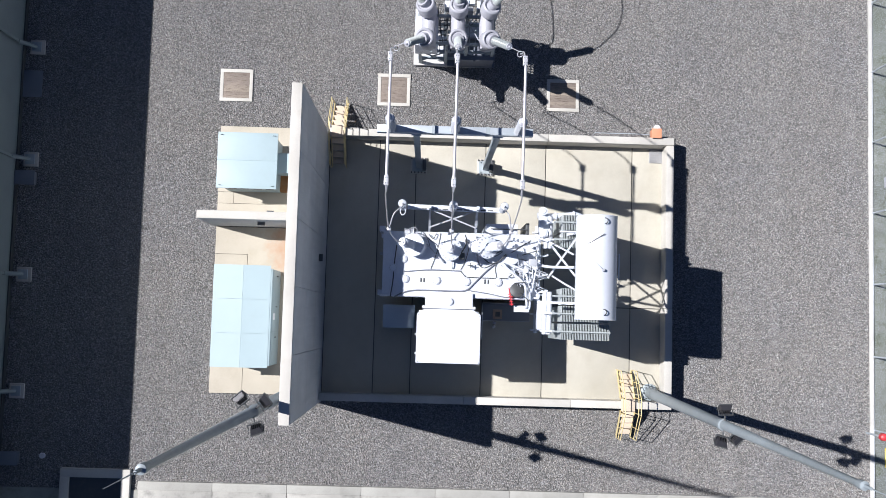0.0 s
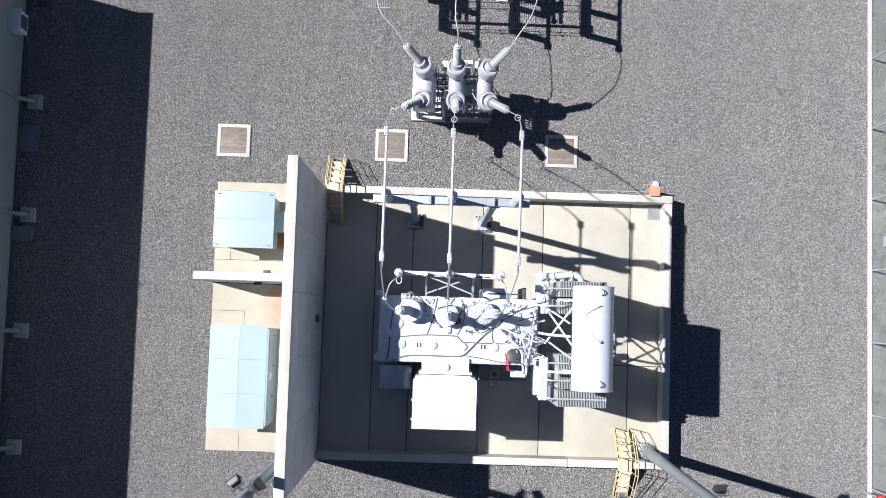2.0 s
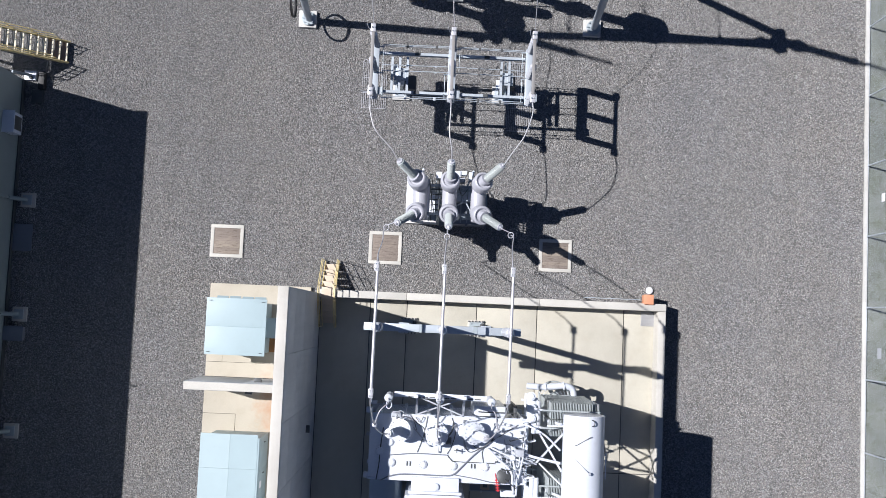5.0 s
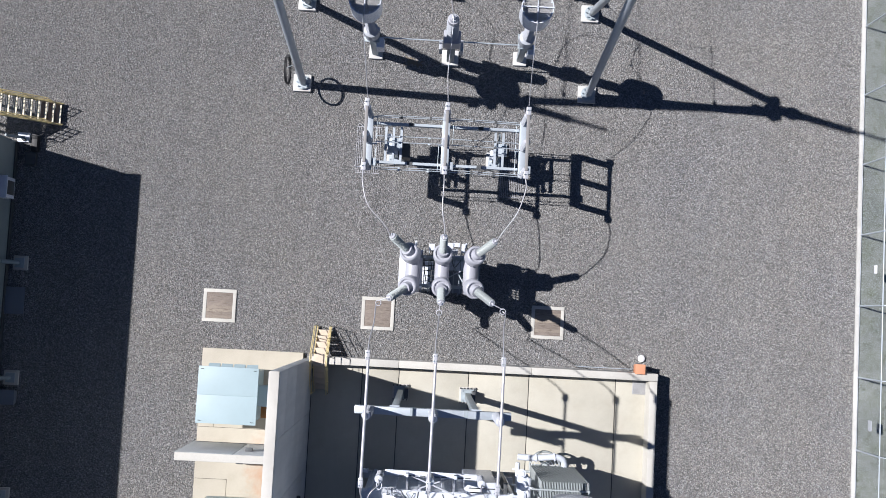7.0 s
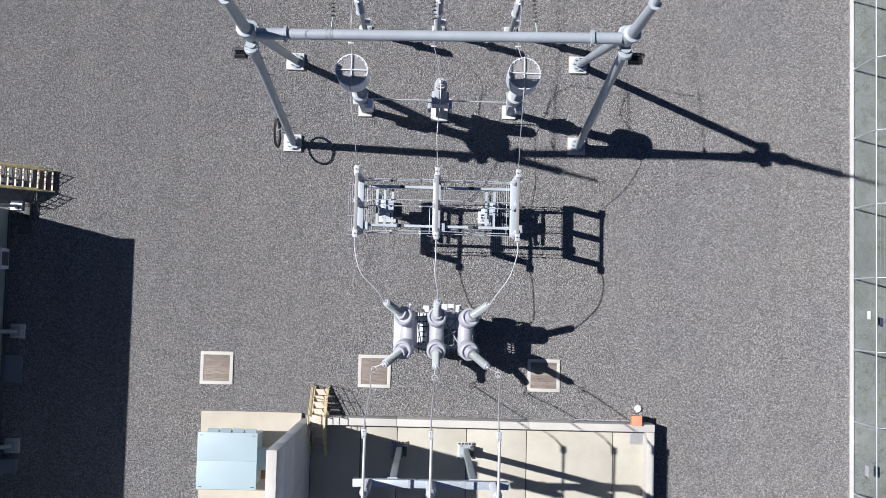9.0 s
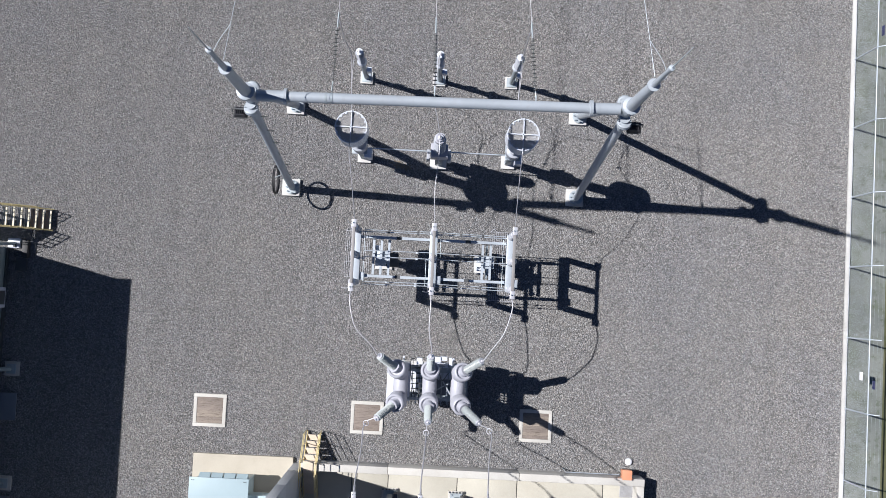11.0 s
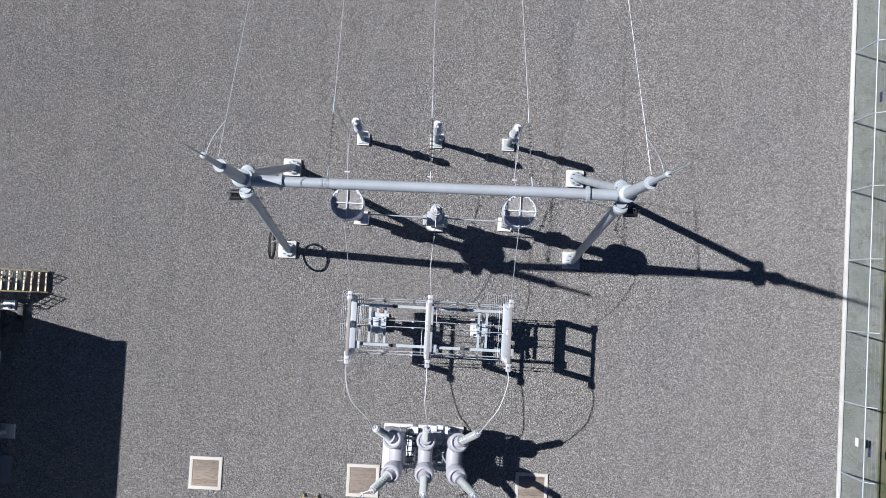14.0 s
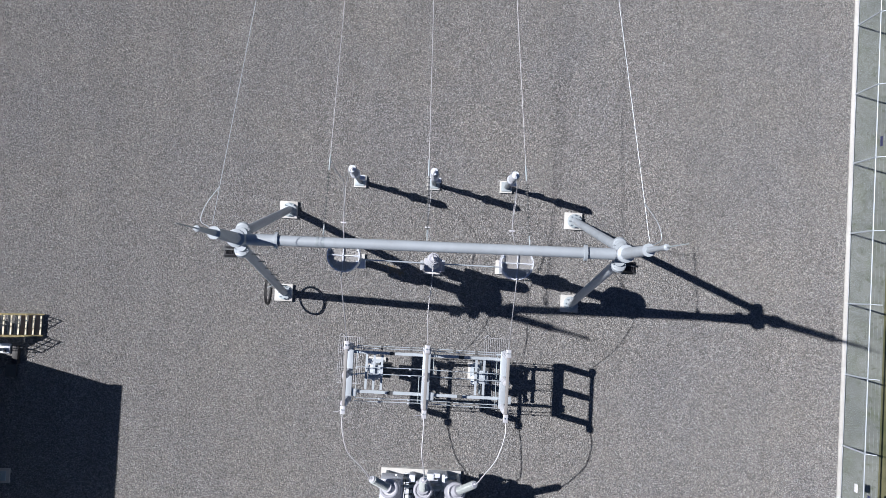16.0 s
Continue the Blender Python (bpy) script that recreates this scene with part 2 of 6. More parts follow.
def lathe(bm, a, b, prof, seg=16, caps=True):
    """Rings of radius r at the share s of the way from a to b."""
    a, b = Vector(a), Vector(b)
    d = b - a
    q = d.to_track_quat("Z", "Y").to_matrix()
    rings = []
    for s, r in prof:
        rings.append([bm.verts.new(a + d * s + q @ Vector((r * math.cos(2 * math.pi * i / seg), r * math.sin(2 * math.pi * i / seg), 0))) for i in range(seg)])
    for u, w in zip(rings, rings[1:]):
        for i in range(seg):
            f = bm.faces.new((u[i], u[(i + 1) % seg], w[(i + 1) % seg], w[i]))
            f.smooth = True
    if caps:
        bm.faces.new(rings[0][::-1])
        bm.faces.new(rings[-1])
    return bm


def cyl(bm, a, b, r, r2=None, seg=14):
    """A round bar with softened ends."""
    r2 = r if r2 is None else r2
    n = max((Vector(b) - Vector(a)).length, 1e-4)
    e = min(0.15, 0.2 * r / n)
    return lathe(bm, a, b, [(0, r * 0.82), (e, r), (1 - e, r2), (1, r2 * 0.82)], seg)


def bar(bm, a, b, w, h, up=(0, 0, 1)):
    """A square bar from a to b, w wide and h high."""
    a, b = Vector(a), Vector(b)
    d = (b - a).normalized()
    s = d.cross(Vector(up))
    s = s.normalized() if s.length > 1e-4 else Vector((1, 0, 0))
    u = s.cross(d)
    ring = lambda p: [bm.verts.new(p + s * i * w / 2 + u * j * h / 2) for i, j in ((-1, -1), (1, -1), (1, 1), (-1, 1))]
    r, t = ring(a), ring(b)
    for i in range(4):
        bm.faces.new((r[i], r[(i + 1) % 4], t[(i + 1) % 4], t[i]))
    bm.faces.new(r[::-1]), bm.faces.new(t)
    return bm


def beam_h(bm, a, b, w, h, t=0.02, up=(0, 0, 1)):
    """A wide-flange beam from a to b."""
    a, b, u = Vector(a), Vector(b), Vector(up)
    bar(bm, a + u * (h - t) / 2, b + u * (h - t) / 2, w, t, up)
    bar(bm, a - u * (h - t) / 2, b - u * (h - t) / 2, w, t, up)
    bar(bm, a, b, t, h - 2 * t, up)
    return bm


def tube(bm, pts, r, seg=8):
    """A round wire or pipe through the points."""
    pts = [Vector(p) for p in pts]
    rings, last = [], None
    for i, p in enumerate(pts):
        d = (pts[min(i + 1, len(pts) - 1)] - pts[max(i - 1, 0)]).normalized()
        if last is None:
            last = d.orthogonal().normalized()
        last = (last - d * last.dot(d)).normalized()
        w = d.cross(last)
        rings.append([bm.verts.new(p + r * (last * math.cos(2 * math.pi * k / seg) + w * math.sin(2 * math.pi * k / seg))) for k in range(seg)])
    for u, w in zip(rings, rings[1:]):
        for k in range(seg):
            f = bm.faces.new((u[k], u[(k + 1) % seg], w[(k + 1) % seg], w[k]))
            f.smooth = True
    bm.faces.new(rings[0][::-1]), bm.faces.new(rings[-1])
    return bm


def spline(pts, n=8):
    """Points of a smooth curve through pts."""
    p = [Vector(q) for q in pts]
    p = [p[0] * 2 - p[1]] + p + [p[-1] * 2 - p[-2]]
    out = []
    for i in range(1, len(p) - 2):
        for k in range(n):
            t = k / n
            a, b, c, d = p[i - 1:i + 3]
            out.append(0.5 * (2 * b + (c - a) * t + (2 * a - 5 * b + 4 * c - d) * t * t + (3 * b - a - 3 * c + d) * t ** 3))
    return out + [p[-2]]


def sheds(length, core, rim, pitch):
    """The profile of a ribbed insulator."""
    n = max(3, int(length / pitch))
    prof = [(0, core)]
    for i in range(n):
        s = (i + 0.3) / n
        prof += [(s, core), (s + 0.25 / n, rim), (s + 0.42 / n, rim * 0.97), (s + 0.55 / n, core)]
    return prof + [(1, core)]


def part(name, bm, material, parent=None, label=""):
    """Links a bmesh as one mesh object under its thing or part."""
    me = bpy.data.meshes.new(name)
    bmesh.ops.recalc_face_normals(bm, faces=bm.faces)
    bm.to_mesh(me)
    bm.free()
    me.set_sharp_from_angle(angle=radians(38))
    me.materials.append(material)
    ob = new(name, me)
    ob.parent = parent
    return tagged(ob, label)


def again(ob, name, at, parent):
    """Another piece on the same mesh."""
    o = new(name, ob.data)
    o.parent = parent
    o.location = at
    return o


def thing(name, at, label, category, group="", kind="", turn=0.0):
    ob = new(name)
    ob.empty_display_size = 0.2
    ob.matrix_basis = pose(*at, 0, 0, turn)
    return tagged(ob, label, category, group, kind)


B = bmesh.new

# ---- ground, kerbs, outer strip ----


def stony_ground():
    """One sheet to the horizon; the yard's part of it is a fine uneven field of stones."""
    X0, X1, Y0, Y1, step = -18.8, 18.24, -7.3, 32.5, 0.035
    nx, ny = int((X1 - X0) / step) + 1, int((Y1 - Y0) / step) + 1
    rng = np.random.default_rng(7)
    gx, gy = np.meshgrid(np.linspace(X0, X1, nx), np.linspace(Y0, Y1, ny))
    co = np.empty((ny, nx, 3), dtype=np.float32)
    co[..., 0] = gx + rng.uniform(-0.012, 0.012, gx.shape)
    co[..., 1] = gy + rng.uniform(-0.012, 0.012, gx.shape)
    co[..., 2] = -0.004 - 0.037 * rng.random(gx.shape) ** 1.25
    outer = np.array([(-900, -900, 0), (900, -900, 0), (900, 900, 0), (-900, 900, 0), (X0, Y0, 0), (X1, Y0, 0), (X1, Y1, 0), (X0, Y1, 0)], dtype=np.float32)
    outer[:, 2] = -0.02
    i = (np.arange(ny - 1)[:, None] * nx + np.arange(nx - 1)[None, :]).ravel()
    quads = np.stack([i, i + 1, i + nx + 1, i + nx], 1)
    b = nx * ny
    rim = np.array([(0, 1, 5, 4), (1, 2, 6, 5), (2, 3, 7, 6), (3, 0, 4, 7)]) + b
    verts, quads = np.concatenate([co.reshape(-1, 3), outer]), np.concatenate([quads, rim]).astype(np.int32)
    me = bpy.data.meshes.new("ground")
    me.vertices.add(len(verts))
    me.vertices.foreach_set("co", verts.ravel())
    me.loops.add(quads.size)
    me.loops.foreach_set("vertex_index", quads.ravel())
    me.polygons.add(len(quads))
    me.polygons.foreach_set("loop_start", np.arange(0, quads.size, 4, dtype=np.int32))
    me.update(calc_edges=True)
    me.polygons.foreach_set("use_smooth", np.zeros(len(quads), dtype=bool))
    me.materials.append(GRAVEL)
    tagged(new("ground", me), "grey crushed-stone yard surface with faint tracks", "ground", kind="structure")


stony_ground()
tagged(part("pavement_east", bx(B(), 18.46, 19.98, -300, 300, -0.2, 0.02), DIRT), "bare weedy dirt strip outside the fence", "ground strip", kind="structure")
tagged(part("verge_east", bx(B(), 19.98, 120, -300, 300, -0.2, 0.03), GRASS), "dry patchy grass beyond the dirt strip", "grass", kind="structure")
tagged(part("road_south", bx(B(), -300, 300, -60, -7.27, -0.2, 0.02), ROAD), "worn pale asphalt road beside the yard", "road", kind="structure")
k = tagged(new("kerb_east"), "pale concrete kerb under the fence line", "kerb", kind="structure")
seg = part("kerb_stone", bx(B(), -0.065, 0.065, -1.498, 1.498, -0.2, 0.09, 0.012), PAD, k)
seg.location = (18.32, -5.4, 0)
for i in range(1, 24):
    again(seg, "kerb_stone", (18.32, -5.4 + 3.0 * i, 0), k)
k = tagged(new("kerb_south"), "pale concrete kerb along the yard's road side", "kerb", kind="structure")
seg = part("kerb_stone", bx(B(), -1.496, 1.496, -0.17, 0.17, -0.2, 0.14, 0.02), KERBG, k)
seg.location = (-10.0, -7.07, 0)
for i in range(1, 10):
    again(seg, "kerb_stone", (-10.0 + 3.0 * i, -7.07, 0), k)
k = tagged(new("gutter_south"), "stained concrete gutter between the kerb and the road", "gutter", kind="structure")
seg = part("gutter_pan", bx(B(), -1.49, 1.49, -0.22, 0.22, -0.2, 0.055, 0.015), GUTTER, k)
seg.location = (-10.0, -7.47, 0)
for i in range(1, 10):
    again(seg, "gutter_pan", (-10.0 + 3.0 * i, -7.47, 0), k)

# cable vault sunk beside the building
v = thing("cable_vault", (-13.2, -7.9, 0), "pale concrete vault frame with a dark sunken cover", "vault", kind="structure")
for x0, x1, y0, y1 in ((-1.4, 1.4, 1.1, 1.45), (-1.4, 1.4, -1.45, -1.1), (-1.4, -1.05, -1.1, 1.1), (1.05, 1.4, -1.1, 1.1)):
    part("rim", bx(B(), x0, x1, y0, y1, -0.2, 0.2, 0.015), KERB, v)
part("cover", bx(B(), -1.05, 1.05, -1.1, 1.1, -0.2, 0.05), DARK, v)

# ---- containment basin ----
floor = tagged(new("floor"), "pale cast-concrete basin floor in large panels", "floor", kind="structure")
part("bed", bx(B(), -4.28, 9.7, -3.3, 7.5, -0.3, 0.035), JOINT, floor)
xs = [-4.27, -2.2, -0.68, 2.2, 4.7, 8.3, 9.56]
for i in range(6):
    ys = [-3.14, 0.62, 7.32] if i > 3 else [-3.14, 7.32]
    for j in range(len(ys) - 1):
        part("floor_panel", bx(B(), xs[i] + 0.018, xs[i + 1] - 0.018, ys[j] + 0.018, ys[j + 1] - 0.018, -0.1, 0.06, 0.008), SLAB, floor)
HC = 0.9
for nm, pieces in (("wall_north", [(-4.27, -0.7, 7.3, 7.6), (-0.69, 4.7, 7.3, 7.6), (4.71, 9.85, 7.3, 7.6)]),
                   ("wall_east", [(9.54, 9.84, 0.65, 7.29), (9.54, 9.84, -3.12, 0.64)]),
                   ("wall_south", [(-4.27, 1.5, -3.42, -3.12), (1.51, 5.8, -3.42, -3.12), (5.81, 9.84, -3.42, -3.12)])):
    w = tagged(new(nm), "low pale concrete containment wall round the transformer", "wall", kind="structure")
    for x0, x1, y0, y1 in pieces:
        part("wall_section", bx(B(), x0, x1, y0, y1, -0.3, HC, 0.02), KERB, w)
g = thing("drain_grate", (9.28, 6.98, 0.06), "grey steel drain grating set on the basin floor", "grating")
part("grate_frame", bx(B(), -0.28, 0.28, -0.3, 0.3, 0, 0.03, 0.005), GRIT, g)
slat = part("slat", bx(B(), -0.26, 0.26, -0.012, 0.012, 0.03, 0.06), GRIT, g)
slat.location = (0, -0.26, 0)
for i in range(1, 14):
    again(slat, "slat", (0, -0.26 + i * 0.04, 0), g)

for x, y, a in ((2.6, -0.02, 0.2), (2.72, -0.14, -0.3), (2.7, -0.3, 0.6)):
    o = thing("plastic_cap", (x, y, 0.06), "small white plastic cap lying on the basin floor", "cap", "caps on the floor", turn=math.degrees(a))
    part("body", bx(B(), -0.07, 0.07, -0.05, 0.05, 0, 0.07, 0.015), SIGNW, o)

# ---- fire walls ----
fw = tagged(new("wall_fire"), "tall grey precast concrete fire wall", "wall", kind="structure")
part("core", bx(B(), -4.60, -4.33, -3.53, 7.43, -0.2, 8.66), WALL, fw)
ysw = [-3.55, -1.35, 0.85, 3.05, 5.25, 7.45]
for i in range(5):
    zs = [-0.2, 2.9, 5.9, 8.7] if i % 2 else [-0.2, 1.7, 4.6, 7.0, 8.7]
    for j in range(len(zs) - 1):
        part("wall_panel", bx(B(), -4.65, -4.28, ysw[i] + 0.006, ysw[i + 1] - 0.006, zs[j] + (0.006 if j else 0), zs[j + 1] - 0.006, 0.012), WALL, fw)
part("coping", bx(B(), -4.637, -4.297, -3.56, 7.46, 8.69, 8.75, 0.01), KERB, fw)
fw2 = tagged(new("wall_cross"), "short grey precast concrete cross wall", "wall", kind="structure")
for x0, x1 in ((-8.95, -6.75), (-6.735, -4.66)):
    part("wall_panel", bx(B(), x0, x1, 3.52, 3.84, -0.2, 3.0, 0.015), WALL, fw2)
part("coping", bx(B(), -8.94, -4.66, 3.53, 3.83, 2.99, 3.04, 0.01), KERB, fw2)


def wall_light(at, turn):
    o = thing("wall_light", at, "small dark wall-mounted bulkhead lamp", "lamp", "wall lamps", turn=turn)
    part("housing", bx(B(), 0.0, 0.1, -0.13, 0.13, -0.09, 0.09, 0.02), DARK, o)
    part("hood", bx(B(), 0.0, 0.15, -0.14, 0.14, 0.09, 0.11, 0.005), DARK, o)
    part("lens", bx(B(), 0.1, 0.12, -0.1, 0.1, -0.07, 0.07, 0.01), SIGNW, o, "pale lens")


wall_light((-4.28, 2.18, 2.45), 0)
wall_light((-6.6, 3.52, 2.2), -90)
wall_light((-6.3, 3.84, 2.0), 90)

# ---- equipment pad west of the wall ----
pad = tagged(new("equipment_pad"), "pale concrete equipment slab with rust stains", "slab", kind="structure")
part("bed", bx(B(), -8.8, -4.66, -3.28, 7.66, -0.3, 0.11), JOINT, pad)
for pts in ([(-8.81, 3.87), (-4.67, 3.87), (-4.67, 4.452), (-8.81, 4.452)],
            [(-8.81, 4.468), (-8.168, 4.468), (-8.168, 4.922), (-8.81, 4.922)],
            [(-8.81, 4.938), (-8.152, 4.938), (-8.152, 4.468), (-4.67, 4.468), (-4.67, 7.67), (-8.81, 7.67)],
            [(-8.81, -3.29), (-7.488, -3.29), (-7.488, 2.362), (-8.81, 2.362)],
            [(-8.81, 2.378), (-7.472, 2.378), (-7.472, -3.29), (-4.67, -3.29), (-4.67, 3.49), (-8.81, 3.49)]):
    part("slab_panel", prism(B(), pts, -0.1, 0.15), SLAB_RUST, pad)


def cabinet_north():
    o = thing("switchgear_cabinet", (-7.22, 5.9, 0.15), "pale blue metal switchgear cabinet with louvred hoods", "cabinet")
    part("body", bx(B(), -1.12, 1.0, -0.95, 1.02, 0.06, 1.85, 0.02), BLUE, o)
    part("plinth", bx(B(), -1.08, 0.96, -0.92, 0.92, 0, 0.06), DARK, o)
    for y0, y1 in ((-1.06, 0.0495), (0.0505, 1.16)):
        part("roof_panel", bx(B(), -1.25, 1.1, y0, y1, 1.85, 1.91, 0.008), BLUE, o)
    for x in (-1.1, 0.95):
        for y in (-0.95, 1.05):
            bm = B()
            tube(bm, [(x - 0.05, y, 1.91), (x - 0.04, y, 1.96), (x + 0.04, y, 1.96), (x + 0.05, y, 1.91)], 0.012, 6)
            part("lifting_lug", bm, DARK, o)
    for i in range(4):
        x = -0.98 + i * 0.5
        bm = B()
        v = [bm.verts.new(c) for c in ((x, 1.02, 1.6), (x + 0.44, 1.02, 1.6), (x + 0.44, 1.25, 1.3), (x, 1.25, 1.3), (x, 1.02, 1.25), (x + 0.44, 1.02, 1.25))]
        for f in ((0, 1, 2, 3), (0, 3, 4), (1, 5, 2), (3, 2, 5, 4)):
            bm.faces.new([v[k] for k in f])
        part("louvre_hood", bm, BLUE, o)
        part("door_panel", bx(B(), x, x + 0.44, -0.97, -0.95, 0.25, 1.75, 0.004), BLUE, o)
        part("vent", bx(B(), x + 0.06, x + 0.38, -0.985, -0.97, 1.1, 1.65), DARK, o)
    part("duct", bx(B(), 1.0, 2.57, -0.35, 0.45, 0.8, 1.5, 0.02), BLUE, o, "pale blue duct into the wall")


def cabinet_south():
    o = thing("control_cabinet", (-7.2, -0.15, 0.15), "pale blue metal control cabinet with a pitched roof", "cabinet")
    part("body", bx(B(), -1.0, 1.12, -1.9, 1.85, 0.06, 2.05, 0.02), BLUE, o)
    part("plinth", bx(B(), -0.95, 1.0, -1.8, 1.75, 0, 0.06), DARK, o)
    ys = (-1.98, -0.66, 0.66, 1.98)
    for j in range(3):
        for xa, za, xb, zb in ((-1.16, 2.04, -0.001, 2.11), (0.001, 2.11, 1.05, 2.04)):
            bm = B()
            bar(bm, ((xa + xb) / 2, ys[j] + 0.003, (za + zb) / 2), ((xa + xb) / 2, ys[j + 1] - 0.003, (za + zb) / 2), math.hypot(xb - xa, zb - za), 0.05, up=(za - zb, 0, xb - xa))
            part("roof_panel", bm, BLUE, o)
    for y in (-1.2, 0.0, 1.2):
        d = part("door", bx(B(), 1.12, 1.14, y - 0.55, y + 0.55, 0.2, 1.95, 0.005), BLUE, o)
        part("handle", bx(B(), 1.14, 1.18, y + 0.38, y + 0.42, 0.95, 1.15, 0.008), DARK, d)
    part("name_plate", bx(B(), 1.14, 1.15, -0.12, 0.14, 1.3, 1.7), SIGNW, o, "pale plate")


cabinet_north()
cabinet_south()
o = thing("cable_tray", (-5.75, 5.29, 0.15), "rust-brown steel cable tray beside the wall", "cable tray")
part("tray", bx(B(), -0.56, 0.5, -0.33, 0.33, 0.0, 0.25, 0.02), RUST, o)
for y in (-0.22, 0.0, 0.22):
    part("tray_rung", bx(B(), -0.57, 0.52, y - 0.02, y + 0.02, 0.25, 0.28), RUST, o)

# ---- timber pit covers ----
for x, y in ((-8.28, 9.44), (-1.71, 9.45), (5.37, 9.44)):
    o = thing("pit_cover", (x, y, 0), "pale concrete pit frame with a weathered timber cover", "pit cover", "pit covers")
    for x0, x1, y0, y1 in ((-0.68, 0.68, 0.54, 0.68), (-0.68, 0.68, -0.68, -0.54), (-0.68, -0.54, -0.54, 0.54), (0.54, 0.68, -0.54, 0.54)):
        part("rim", bx(B(), x0, x1, y0, y1, -0.2, 0.035, 0.01), KERB, o)
    pl = part("plank", bx(B(), -0.535, 0.535, -0.066, 0.066, -0.1, 0.018, 0.004), COVER, o)
    pl.location = (0, -0.468, 0)
    for i in range(1, 8):
        again(pl, "plank", (0, -0.468 + i * 0.1337, 0), o)


# ---- step-over stairs ----
def stairs(at, label, turn=0.0):
    """A step-over stair of five risers up and five down, with yellow rails."""
    o = thing("step_over_stair", at, label, "stair", "step-over stairs", turn=turn)
    R, G, W = 0.19, 0.245, 0.28
    tr = None
    for s in (-1, 1):
        for i in range(4):
            y = s * (0.24 + (3 - i) * G + G / 2)
            q = (0, y, (i + 1) * 0.2)
            if tr is None:
                tr = part("tread", bx(B(), -W, W, -0.118, 0.118, -0.04, 0.0, 0.008), TREAD, o)
                tr.location = q
            else:
                again(tr, "tread", q, o)
        for x in (-W, W):
            bm = B()
            bar(bm, (x, s * (0.24 + 4.4 * G), 0.07), (x, s * 0.24, 5 * R - 0.08), 0.03, 0.13)
            part("stringer", bm, YELLOW, o)
    part("landing", bx(B(), -W, W, -0.24, 0.24, 0.95, 1.0, 0.008), TREAD, o)
    for x in (-W - 0.03, W + 0.03):
        e = 0.24 + 5 * G - 0.1
        for hh in (0.55, 1.0):
            bm = B()
            tube(bm, [(x, -e, 0.1 + hh), (x, -0.3, 1.0 + hh), (x, 0.3, 1.0 + hh), (x, e, 0.1 + hh)], 0.017, 8)
            part("handrail", bm, YELLOW, o)
        for y in (-e, -0.9, -0.3, 0.3, 0.9, e):
            zb = max(0.0, 1.0 - max(0, abs(y) - 0.24) / G * R) if abs(y) < e else 0.0
            bm = B()
            cyl(bm, (x, y, max(0.0, zb - 0.1)), (x, y, (1.0 + 1.0 if abs(y) < 0.31 else (0.1 + 1.0 + (e - abs(y)) / (e - 0.3) * 0.9))), 0.016, seg=8)
            part("post", bm, YELLOW, o)


stairs((-3.86, 7.45, 0.0), "yellow steel step-over stair against the fire wall")
stairs((8.08, -3.27, 0.0), "yellow steel step-over stair over the basin wall")


# ---- transformer ----
def insulator(a, b, core, rim, pitch, parent, mat=None, name="insulator"):
    bm = B()
    lathe(bm, a, b, sheds((Vector(b) - Vector(a)).length, core, rim, pitch), 16)
    return part(name, bm, mat or PORC, parent)


